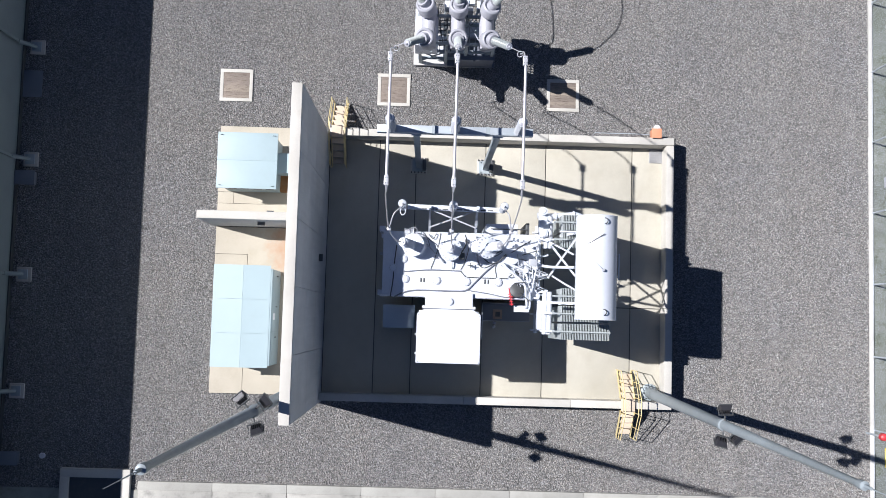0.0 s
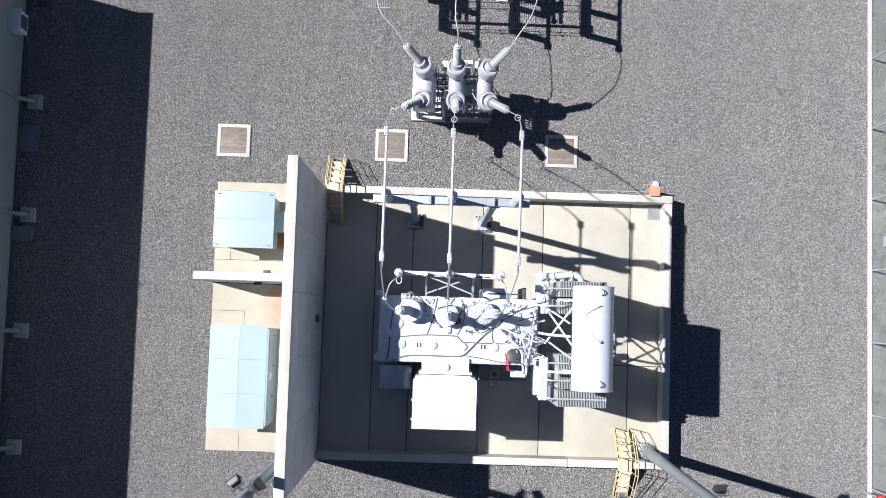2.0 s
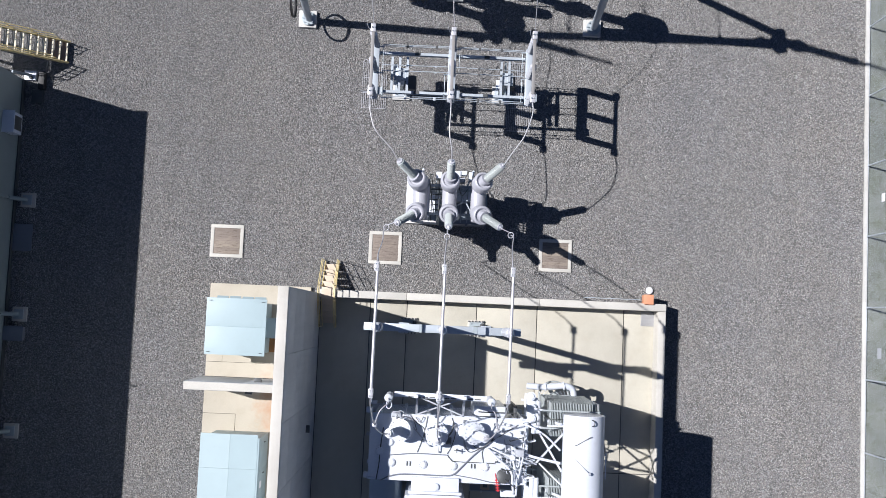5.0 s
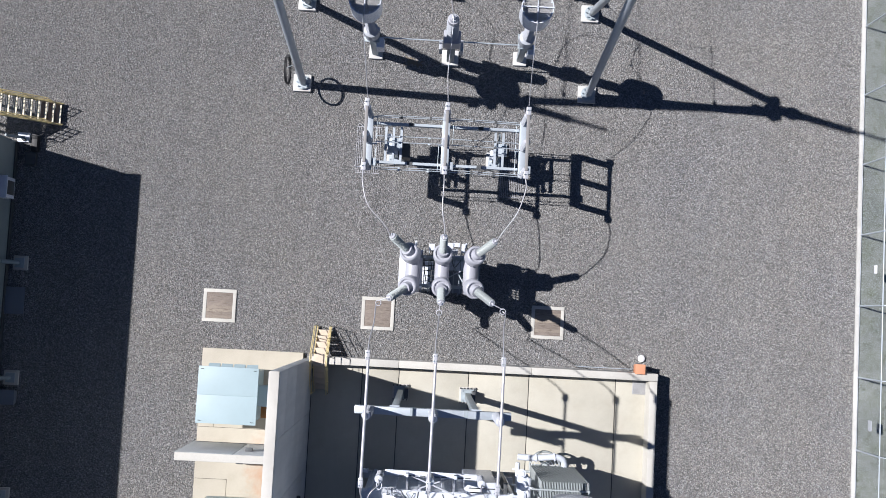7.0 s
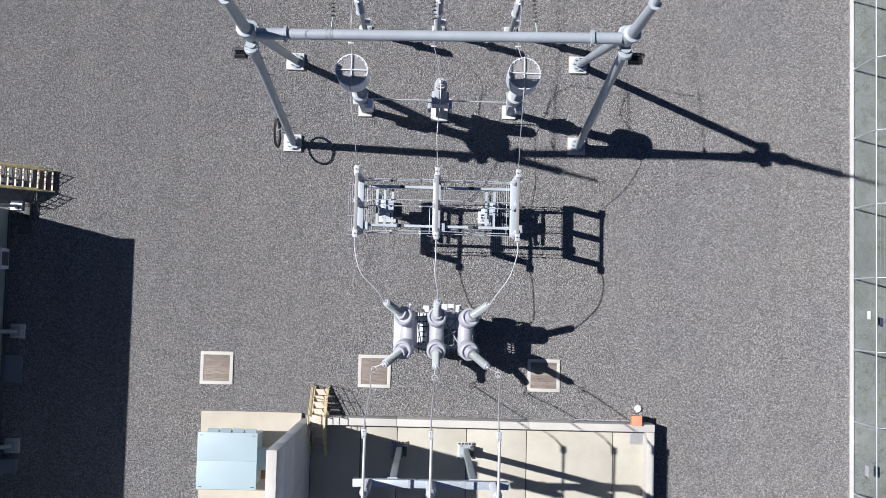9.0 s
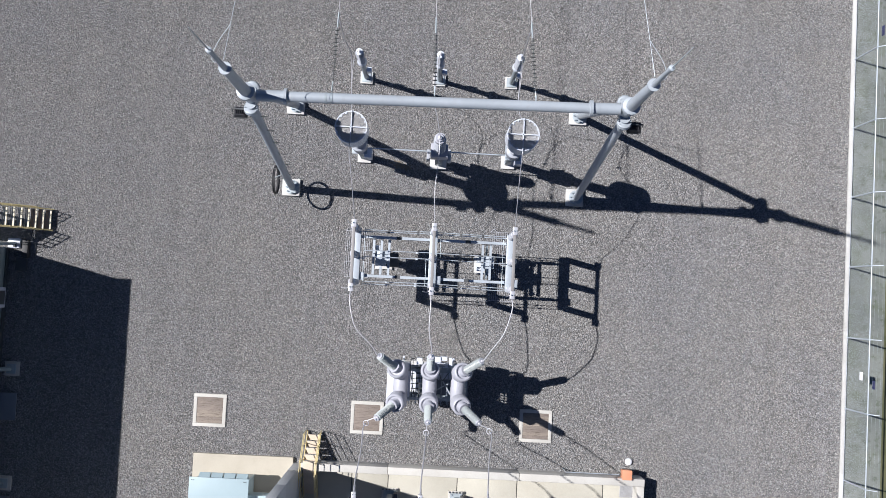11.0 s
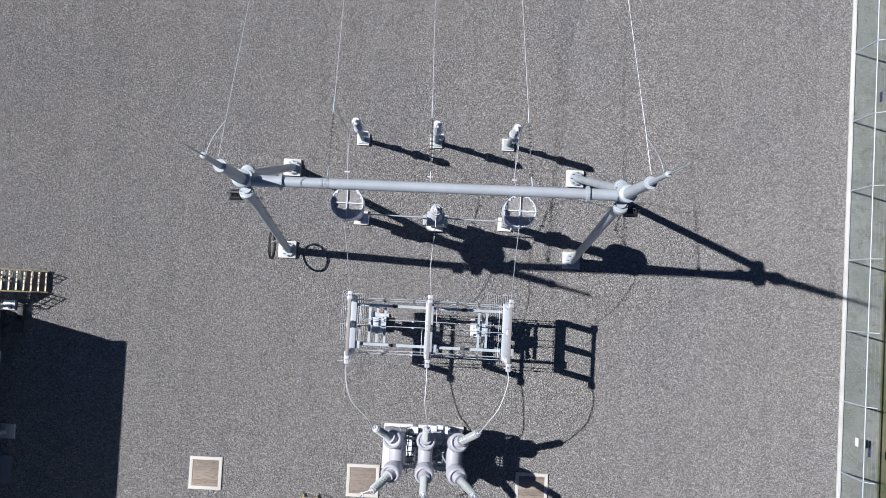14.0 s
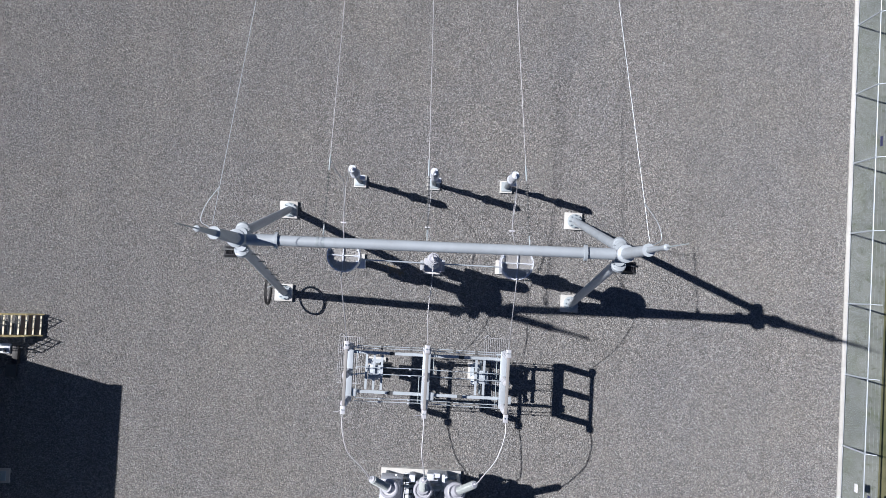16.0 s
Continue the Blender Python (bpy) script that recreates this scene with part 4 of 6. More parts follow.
        part("pipe_bracket", bm, GREYP, o)
    rnd = random.Random(4)
    # fittings crowded along the north edge and the east end of the cover
    for i in range(26):
        x, y = rnd.uniform(-1.2, 3.7), rnd.uniform(2.3, 3.02)
        if min(abs(x + 0.52), abs(x - 0.70), abs(x - 1.92)) < 0.5 and y < 2.98:
            continue
        s, t = rnd.uniform(0.03, 0.09), rnd.uniform(0.03, 0.08)
        h = rnd.uniform(0.06, 0.2)
        if i % 2:
            part("junction_box", bx(B(), x - s, x + s, y - t, y + t, CZ, CZ + h, 0.012), WHITE if i % 5 else GREYP, o)
        else:
            bm = B()
            cyl(bm, (x, y, CZ), (x, y, CZ + h), s * 0.5)
            cyl(bm, (x, y, CZ + h * 0.7), (x, y, CZ + h * 0.8), s * 0.9)
            part("flanged_stub", bm, WHITE, o)
    for i in range(20):
        x, y = rnd.uniform(2.9, 3.9), rnd.uniform(0.95, 2.5)
        a, ln, z = rnd.choice((-0.6, -0.3, 0.2, 1.4, 1.6, -1.2)) + rnd.uniform(-0.15, 0.15), rnd.uniform(0.3, 0.8), rnd.uniform(4.6, 5.0)
        pts = [(x, y, CZ), (x, y, z - 0.03), (x + 0.03 * math.cos(a), y + 0.03 * math.sin(a), z), (x + ln * math.cos(a), y + ln * math.sin(a), z), (x + ln * math.cos(a), y + ln * math.sin(a), CZ - 0.1)]
        bm = B()
        tube(bm, pts, rnd.choice((0.012, 0.015, 0.02)), 6)
        part("small_pipe", bm, (WHITE, GREYP, DARK)[i % 3], o)
    bm = B()
    tube(bm, [(-0.62 + 0.13 * math.cos(a), 3.12 + 0.13 * math.sin(a), CZ + 0.2) for a in [i * 2 * math.pi / 16 for i in range(17)]], 0.014, 6)
    part("lead_loop", bm, GREYP, o)
    cage = part("valve_cage", bx(B(), -0.95, -0.6, 3.0, 3.2, CZ + 0.003, CZ + 0.03, 0.005), GREYP, o)
    for x in (-0.93, -0.78, -0.62):
        bm = B()
        tube(bm, [(x, 3.02, CZ + 0.03), (x, 3.02, CZ + 0.45), (x, 3.18, CZ + 0.45), (x, 3.18, CZ + 0.03)], 0.012, 6)
        part("cage_bar", bm, WHITE, cage)
    part("north_cabinet", bx(B(), 2.05, 3.2, 3.14, 3.5, 1.4, 4.3, 0.02), WHITE, o)
    part("gauge_panel", bx(B(), 3.5, 3.62, 3.13, 3.55, 2.2, 4.4, 0.02), DARK, o)
    bm = B()
    tube(bm, [(2.2, 3.3, 4.42), (3.55, 3.3, 4.42)], 0.02)
    part("conduit", bm, DARK, o)
    for k, (x, y, z) in enumerate(((4.08, 3.97, 4.7), (4.1, 3.55, 4.7), (4.12, 3.15, 4.62))):
        bm = B()
        cyl(bm, (x, y, z - 0.3), (x, y, z + 0.1), 0.11, seg=16)
        cyl(bm, (x, y, z + 0.02), (x, y, z + 0.07), 0.16, seg=16)
        part("header_valve", bm, WHITE, o)
    part("header_duct", bx(B(), 3.95, 4.14, -0.34, 0.72, 4.2, 4.5, 0.04), WHITE, o)
    part("header_duct", bx(B(), 4.21, 4.5, -0.41, 0.9, 4.15, 4.45, 0.05), WHITE, o)
    for y in (1.0, 1.6, 2.3, 2.9):
        bm = B()
        tube(bm, [(4.0, y, 4.3), (4.0, y, 4.62), (4.28, y + 0.08, 4.66), (4.28, y + 0.08, 4.4)], 0.04)
        part("header_riser", bm, WHITE, o)
    for x, y in ((-1.86, 0.86), (-1.86, 3.2)):
        part("jacking_lug", bx(B(), x - 0.1, x + 0.2, y - 0.07, y + 0.07, 1.0, 1.25, 0.02), WHITE, o)
        part("lifting_trunnion", bx(B(), x - 0.02, x + 0.2, y - 0.1, y + 0.1, 4.1, 4.4, 0.03), WHITE, o)
    relay = part("gas_relay", bx(B(), 3.5, 3.8, 1.9, 2.15, 5.42, 5.68, 0.04), GREYP, o)
    bm = B()
    lathe(bm, (3.19, 1.03, CZ), (3.19, 1.07, CZ + 0.22), [(0, 0.2), (0.5, 0.2), (0.55, 0.26), (0.9, 0.26), (1, 0.23)], 26)
    # shade on the vent is put into its dark material
    part("relief_vent", bm, DARK, o, "relief vent with its shade coloured dark grey")
    hub = part("valve_stem", bar(B(), (2.90, 1.14, 4.62), (3.02, 0.5, 4.62), 0.04, 0.05), RED, o, "red valve stem")
    for k in range(5):
        part("valve_handle", bar(B(), (2.93 - k * 0.012, 0.55 + k * 0.09, 4.66), (3.07 - k * 0.012, 0.56 + k * 0.09, 4.66), 0.035, 0.04), RED, hub)
    part("drain_tray", bx(B(), 3.12, 3.67, 0.28, 0.52, 4.25, 4.42, 0.03), WHITE, o)


transformer()


# ---- bus bars over the basin wall ----
def bus_support():
    o = thing("bus_support", (0.72, 6.27, 0.06), "galvanised steel bus support with post insulators", "bus support")
    bm = B()
    bx(bm, -2.62, 2.62, -0.13, 0.13, 7.35, 7.62, 0.015)
    part("cross_beam", bm, GALV, o)
    for x in (-1.3, 1.46):
        leg = part("leg", bx(B(), x - 0.11, x + 0.11, -0.11, 0.11, 0.12, 7.33, 0.012), GALVD, o)
        part("base_plate", bx(B(), x - 0.34, x + 0.34, -0.34, 0.34, 0.0, 0.08, 0.01), KERB, leg)
        for k in range(5):
            for y in (-0.29, 0.29):
                part("shim_bolt", bx(B(), x - 0.29 + 0.14 * k - 0.025, x - 0.29 + 0.14 * k + 0.025, y - 0.03, y + 0.03, 0.08, 0.16, 0.008), DARK, leg)
        part("stub", bx(B(), x + 0.16, x + 0.32, -0.22, 0.2, 0.08, 0.5, 0.02), DARK, leg, "dark junction box at the column foot")
        bm = B()
        for dx in (-0.2, 0.2):
            for dy in (-0.2, 0.2):
                cyl(bm, (x + dx, dy, 0.08), (x + dx, dy, 0.2), 0.03, seg=8)
        bx(bm, x - 0.26, x + 0.26, -0.26, 0.26, 0.12, 0.15)
        part("anchor_bolts", bm, GALVD, leg)
        part("cap_plate", bx(B(), x - 0.17, x + 0.17, -0.17, 0.17, 7.325, 7.348), GALV, leg)
    for x in (-2.12, 0.0, 2.12):
        insulator((x, 0, 7.63), (x, 0, 9.22), 0.085, 0.16, 0.075, o)
        bm = B()
        lathe(bm, (x, 0, 9.22), (x, 0, 9.45), [(0, 0.12), (0.3, 0.13), (0.5, 0.07), (1, 0.09)], 14)
        part("bus_clamp", bm, ALU, o)
    for x in (-0.7, 1.1):
        part("strap", bx(B(), x - 0.07, x + 0.07, -0.136, 0.136, 7.34, 7.63), GALVD, o)


bus_support()
BUSX = (-1.44, 0.68, 2.84)
for x in BUSX:
    o = thing("bus_bar", (x, 6.2, 9.58), "long bare aluminium tubular bus bar", "bus bar", "bus bars")
    bm = B()
    cyl(bm, (0, -1.85, 0), (0.02, 1.85, 0), 0.046, seg=16)
    part("bar", bm, ALU, o)
    for s in (-1, 1):
        part("terminal_lug", cyl(B(), (0, s * 2.09, 0.02), (0.0, s * 2.28, -0.35), 0.042, 0.024), ALU, o)
        c = part("end_clamp", bx(B(), -0.072, 0.072, s * 1.98 - 0.15, s * 1.98 + 0.15, -0.07, 0.09, 0.015), ALU, o)
        bolt = part("bolt", cyl(B(), (0, 0, 0.09), (0, 0, 0.12), 0.02, seg=6), GALVD, c)
        bolt.location = (-0.04, s * 1.98 - 0.08, 0)
        for q in ((-0.04, 0.08), (0.04, -0.08), (0.04, 0.08)):
            again(bolt, "bolt", (q[0], s * 1.98 + q[1], 0), c)


def wire(label, pts, r=0.023, name="jumper_wire", mat=None, group="jumper wires", n=10):
    p0 = Vector(pts[0])
    o = thing(name, p0, label, "wire", group)
    bm = B()
    tube(bm, [p - p0 for p in spline(pts, n)], r)
    part("conductor", bm, mat or STRAND, o)
    return o


# bus bars down to the transformer
for x, bt, ax in ((BUSX[0], (-1.0, 2.58, 6.26), -1.0), (BUSX[1], (0.74, 2.42, 6.41), 0.76), (BUSX[2], (2.45, 2.55, 6.26), 2.52)):
    s = -1 if x < 0 else (1 if x > 2 else 0)
    j = (x + (0.02 if s else 0.03) - 0.12 * (s > 0), 2.95, 7.0)
    wire("bare aluminium jumper from bus bar to bushing", [(x, 4.1, 9.58), (x + s * 0.03, 3.75, 8.9), j, ((j[0] * 0.45 + bt[0] * 0.55), 2.62, 6.45), bt])
    wire("bare aluminium jumper to the surge arrester", [j, (j[0] * 0.6 + ax * 0.4, 3.45, 7.25), (ax - s * 0.02, 3.72, 7.1), (ax, 3.86, 6.84)], 0.022)
    o = thing("wire_connector", j, "small bare aluminium wire connector", "connector", "wire connectors")
    part("body", bx(B(), -0.07, 0.07, -0.06, 0.06, -0.06, 0.06, 0.02), ALU, o)
# bus bars down to the breaker
for x, tip in ((BUSX[0], (-1.12, 10.08, 4.8)), (BUSX[1], (0.78, 9.9, 4.85)), (BUSX[2], (2.77, 10.0, 4.8))):
    s = -1 if x < 0 else (1 if x > 2 else 0)
    rc = Vector((tip[0] + s * 0.34, tip[1] - 0.22 - 0.06 * (s == 0), tip[2] - 0.02))
    wire("bare aluminium jumper from bus bar to breaker", [(x, 8.25, 9.58), (x + s * 0.02, 8.62, 9.0), (rc.x * 0.6 + x * 0.4, 9.2, 7.0), (rc.x + s * 0.06, rc.y - 0.12, 5.3), rc], 0.022, mat=ALU)
    bm = B()
    o = thing("wire_loop", rc, "small looped aluminium lead at the breaker bushing", "wire", "wire loops")
    tube(bm, [(0.1 * math.cos(a), 0.1 * math.sin(a), 0.05 * math.sin(a + 1)) for a in [i * 2 * math.pi / 16 for i in range(17)]], 0.016, 6)
    tube(bm, [(0, 0.08, 0), (tip[0] - rc.x, tip[1] - rc.y, tip[2] - rc.z)], 0.018, 6)
    part("lead", bm, ALU, o)


# ---- circuit breaker ----
def breaker():
    o = thing("circuit_breaker", (0.8, 11.2, 0.0), "grey dead-tank circuit breaker with six angled bushings", "circuit breaker")
    part("footing", bx(B(), -1.73, 1.6, -0.69, 0.72, -0.3, 0.16, 0.03), PAD, o)
    # dark plate laid where the pale footing lies in shade
    part("base_frame", bx(B(), -0.32, 1.64, -0.73, 0.4, 0.16, 0.3, 0.02), SLATE_AND_SHADE, o, "slate plate coloured as the footing's shade")
    # white plate added to read as sunlit footing between the tanks
    part("cable_tray", bx(B(), -0.74, -0.33, -0.5, 0.55, 0.16, 0.3, 0.02), WHITE, o, "pale plate added as the lit footing")
    for x in (-1.45, -0.4, 0.4, 1.45):
        for y in (-0.55, 0.55):
            part("leg", bx(B(), x - 0.06, x + 0.06, y - 0.06, y + 0.06, 0.16, 2.85, 0.008), GALVD, o)
    for y in (-0.55, 0.55):
        for z in (0.8, 1.8, 2.85):
            bm = B()
            beam_h(bm, (-1.55, y, z), (1.55, y, z), 0.1, 0.12)
            part("frame_rail", bm, GALVD, o)
        for a, b in ((-1.45, -0.4), (0.4, 1.45)):
            for za, zb in ((0.3, 1.75), (1.75, 0.3)):
                bm = B()
                bar(bm, (a, y, za), (b, y, zb), 0.05, 0.05, (0, 1, 0))
                part("brace", bm, GALVD, o)
    for i in range(9):
        x = -1.0 + i * 0.25
        bm = B()
        bar(bm, (x, -0.8, 2.44), (x, 0.85, 2.44), 0.04, 0.05)
        part("cross_bar", bm, GALVD, o)
    for x in (-0.55, -0.36):
        for y in (-0.6, -0.4, -0.2, 0.0, 0.2, 0.4, 0.6):
            bm = B()
            bar(bm, (x - 0.16, y, 2.72), (x + 0.16, y + 0.05, 2.72), 0.03, 0.03)
            part("rung", bm, DARK, o)
    # slate colour carries the shade that the tanks cast on this cabinet
    cab = part("control_cabinet", bx(B(), 0.0, 1.54, -0.72, 0.06, 0.3, 1.35, 0.03), SLATE_AND_SHADE, o, "mechanism cabinet coloured slate grey for the tanks' shade")
    part("cabinet_roof", bx(B(), -0.06, 1.58, -0.76, 0.1, 1.35, 1.41, 0.01), SLATE_AND_SHADE, cab)
    part("relay_cabinet", bx(B(), 0.2, 1.0, 0.14, 0.74, 0.3, 1.6, 0.02), WHITE, o, "pale relay cabinet")
    part("cabinet_hasp", bx(B(), 0.72, 0.8, -0.82, -0.76, 1.3, 1.41, 0.01), SLATE_AND_SHADE, cab)
    cab = part("side_cabinet", bx(B(), -1.64, -0.74, -0.66, 0.8, 1.7, 2.9, 0.03), WHITE, o, "pale side cabinet")
    for q in ((-0.52, -0.3, 0.80, 1.05, 2.5, 3.2), (0.16, 0.42, 0.9, 1.12, 2.7, 3.15), (0.42, 0.66, 0.98, 1.14, 2.8, 3.1), (0.74, 0.86, 0.78, 1.1, 2.6, 3.1)):
        part("terminal_block", bx(B(), *q, 0.015), WHITE, o)
    part("gas_panel", bx(B(), 0.14, 0.6, 0.72, 0.9, 2.4, 3.0, 0.02), GREYP, o)
    for x in (-1.02, 0.9):
        part("gauge_stub", cyl(B(), (x, 0.95, 2.9), (x, 1.08, 3.45), 0.045), WHITE, o)
    for x in (-0.66, -0.38, -0.24):
        part("lattice_post", bar(B(), (x, -0.82, 2.74), (x, 0.9, 2.74), 0.03, 0.04), DARK, o)
    for pts in ([(-0.6, 1.0, 2.9), (-0.75, 0.9, 2.95), (-0.7, 0.3, 2.9), (-0.55, -0.5, 2.8)], [(0.1, 0.95, 2.9), (0.35, 0.6, 3.0), (0.5, 0.2, 2.9), (0.75, 0.5, 2.8)], [(0.95, 1.0, 2.8), (1.1, 0.85, 2.85), (1.35, 0.9, 2.7)]):
        part("gas_pipe", tube(B(), spline(pts, 6), 0.016, 6), DARK, o)
    for a, b in (((0.3, 0.55, 2.75), (0.85, -0.35, 2.75)), ((0.3, -0.2, 2.75), (0.8, 0.1, 2.75)), ((0.35, 0.2, 2.72), (0.8, 0.75, 2.72))):
        part("brace", bar(B(), a, b, 0.04, 0.03), GALV, o)
    # bars added under the outer pole to break up a bright gap in its shadow
    rack = part("cable_rack", bar(B(), (1.47, -0.62, 1.62), (1.47, 0.3, 1.62), 0.04, 0.05), GALVD, o)
    for k in range(4):
        part("rack_rail", bar(B(), (1.47, -0.62, 1.85 + 0.28 * k), (1.47, 0.3, 1.85 + 0.28 * k), 0.03, 0.03), GALVD, rack)
    for k in range(9):
        part("rack_rung", bar(B(), (1.44, -0.58 + 0.1 * k, 1.6), (1.44, -0.55 + 0.1 * k, 2.75), 0.035, 0.03, (1, 0, 0)), GALVD, rack)
    for k, x in enumerate((-1.1, 0.02, 1.12)):
        bm = B()
        lathe(bm, (x, -0.85, 3.15), (x, 0.85, 3.15), [(0, 0.12), (0.01, 0.26), (0.03, 0.28), (0.97, 0.28), (0.99, 0.26), (1, 0.12)], 24)
        t = part("tank", bm, LILAC, o)
        for s in (-1, 1):
            out = (k - 1) * 0.85
            base = Vector((x, s * 0.5, 3.15))
            tipv = Vector((x + out * 0.98, s * (1.18 if k != 1 else 1.25), 4.82))
            ctop = Vector((x + out * 0.2, s * 0.66, 3.98))
            d = ctop - base
            bm = B()
            lathe(bm, base, ctop, [(0, 0.2), (0.38, 0.2), (0.4, 0.31), (0.43, 0.365), (0.93, 0.365), (0.97, 0.345), (1.0, 0.3), (0.985, 0.27), (0.93, 0.25)], 30)
            ct = part("current_transformer", bm, LILAC, t)
            neck = base + d * 0.9
            d = tipv - neck
            bm = B()
            lathe(bm, neck - d * 0.05, neck + d * 0.16, [(0, 0.19), (0.7, 0.19), (0.72, 0.22), (0.95, 0.22), (1, 0.15)], 18)
            part("bushing_flange", bm, LILAC, ct)
            insulator(neck + d * 0.16, neck + d * 0.9, 0.118, 0.153, 0.043, ct, PORCL, "bushing")
            bm = B()
            lathe(bm, neck + d * 0.9, tipv, [(0, 0.12), (0.45, 0.125), (0.5, 0.045), (1, 0.045)], 14)
            part("terminal", bm, ALU, ct)


breaker()


# ---- disconnect switch ----
def disconnect():
    o = thing("disconnect_switch", (0.7, 16.05, 0.0), "galvanised three-pole disconnect switch on a steel stand", "disconnect switch")
    for y in (-0.72, 0.8):
        bm = B()
        beam_h(bm, (-2.85, y, 2.95), (2.88, y, 2.95), 0.1, 0.2, 0.018)
        part("rail_beam", bm, GALV, o)
        for x in (-1.35, 1.35):
            part("splice_plate", bx(B(), x - 0.1, x + 0.1, y - 0.065, y + 0.065, 3.05, 3.065), DARK, o)
    for x in (-2.05, 2.12):
        leg = part("column", bx(B(), x - 0.13, x + 0.13, -0.08, 0.18, 0.16, 2.7, 0.012), GALVD, o)
        part("footing", bx(B(), x - 0.36, x + 0.36, -0.36, 0.42, -0.3, 0.1, 0.02), PAD, leg)
        bm = B()
        bx(bm, x - 0.26, x + 0.26, -0.22, 0.32, 0.1, 0.15)
        for dx in (-0.2, 0.2):
            for dy in (-0.15, 0.25):
                cyl(bm, (x + dx, dy, 0.15), (x + dx, dy, 0.24), 0.025, seg=6)
        part("base_plate", bm, GALV, leg)
        for dx in ((-0.28, 0.02, 0.32) if x < 0 else (-0.17, 0.14)):
            bm = B()
            bar(bm, (x + dx, -0.65, 2.80), (x + dx, 0.73, 2.80), 0.09, 0.1)
            part("cross_member", bm, GALV, o)
        bm = B()
        for dy in (-0.6, 0.7):
            bar(bm, (x, 0.05, 2.2), (x, dy, 2.74), 0.07, 0.07, (1, 0, 0))
        part("knee_brace", bm, GALVD, o)
        part("cap_plate", bx(B(), x - 0.2, x + 0.3, -0.2, 0.3, 2.7, 2.74, 0.006), GALV, o)
    part("mechanism_box", bx(B(), -1.88, -1.4, -0.28, 0.3, 0.9, 1.7, 0.03), DARK, o, "dark grey drive box")
    part("mechanism_box", bx(B(), 2.26, 2.6, 0.0, 0.45, 1.0, 1.7, 0.03), DARK, o, "dark grey drive box")
    for q in ((-2.3, -2.12, 0.32, 0.52), (-2.28, -1.85, -0.3, -0.1), (-2.32, -2.1, 0.02, 0.22), (1.78, 2.0, -0.3, 0.08)):
        part("drive_plate", bx(B(), *q, 2.3, 2.45, 0.02), WHITE, o)
    for k, x in enumerate((-2.98, 0.0, 3.0)):
        bm = B()
        bx(bm, x - 0.15, x + 0.15, -1.08, 1.12, 3.08, 3.3, 0.015)
        pole = part("pole_base", bm, GALV, o)
        for y in (-1.0, 0.05, 1.05):
            insulator((x, y, 3.3), (x, y, 4.72), 0.075, 0.135, 0.065, pole)
            bm = B()
            lathe(bm, (x, y, 4.72), (x, y, 4.9), [(0, 0.12), (0.3, 0.13), (0.6, 0.08), (1, 0.09)], 12)
            part("cap", bm, ALU, pole)
        bm = B()
        bx(bm, x - 0.055, x + 0.055, -1.05, 1.1, 4.9, 5.02, 0.015)
        part("blade", bm, BLADE, pole, "weathered blade")
        for y in (-1.2, 1.18):
            part("jaw", bx(B(), x - 0.09, x + 0.09, y - 0.16, y + 0.14, 4.86, 5.05, 0.02), ALU, pole)
            for dx in (-0.05, 0.05):
                part("jaw_bolt", cyl(B(), (x + dx, y, 5.05), (x + dx, y, 5.12), 0.025, seg=8), GALVD, pole)
        bm = B()
        tube(bm, spline([(x - 0.08, 1.05, 4.98), (x - 0.17, 1.14, 5.1), (x - 0.22, 1.24, 5.3)], 4), 0.012, 6)
        part("arcing_horn", bm, ALU, pole)
        bm = B()
        tube(bm, spline([(x - 0.07, -1.22, 4.98), (x - 0.2, -1.26, 5.05), (x - 0.32, -1.24, 5.2)], 4), 0.012, 6)
        part("arcing_horn", bm, ALU, pole)
        part("bearing", bx(B(), x + 0.16, x + 0.34, -0.9, -0.6, 3.06, 3.2, 0.02), GALV, pole)
        for dx, y0, y1 in (((0.3, 0.15, 1.0), (0.3, -0.95, -0.05)), ((0.28, 0.1, 1.0), (-0.26, -1.0, 0.0)), ((-0.28, 0.05, 1.0), (-0.28, -0.95, -0.05)))[k]:
            part("crank_rod", tube(B(), [(x + dx, y0, 3.2), (x + dx, y1, 3.2)], 0.012), GALVD, pole)
            part("crank_arm", bar(B(), (x + dx * 0.4, y1, 3.21), (x + dx * 1.15, y1, 3.21), 0.045, 0.02), GALV, pole)
    for y, z in ((-1.05, 3.35), (0.98, 3.35), (0.0, 3.4), (0.25, 3.3), (-0.95, 3.2), (1.06, 3.25)):
        bm = B()
        tube(bm, [(-2.7, y, z), (-0.3, y + 0.03, z), (2.8, y, z)], 0.016)
        rod = part("operating_rod", bm, GALV, o)
        for x in (-1.75, -0.62, 1.05, 1.9):
            part("rod_clamp", bx(B(), x - 0.045, x + 0.045, y - 0.03, y + 0.035, z - 0.03, z + 0.035, 0.008), (GALV, DARK)[x > 0 or y > 0.5], rod)


disconnect()
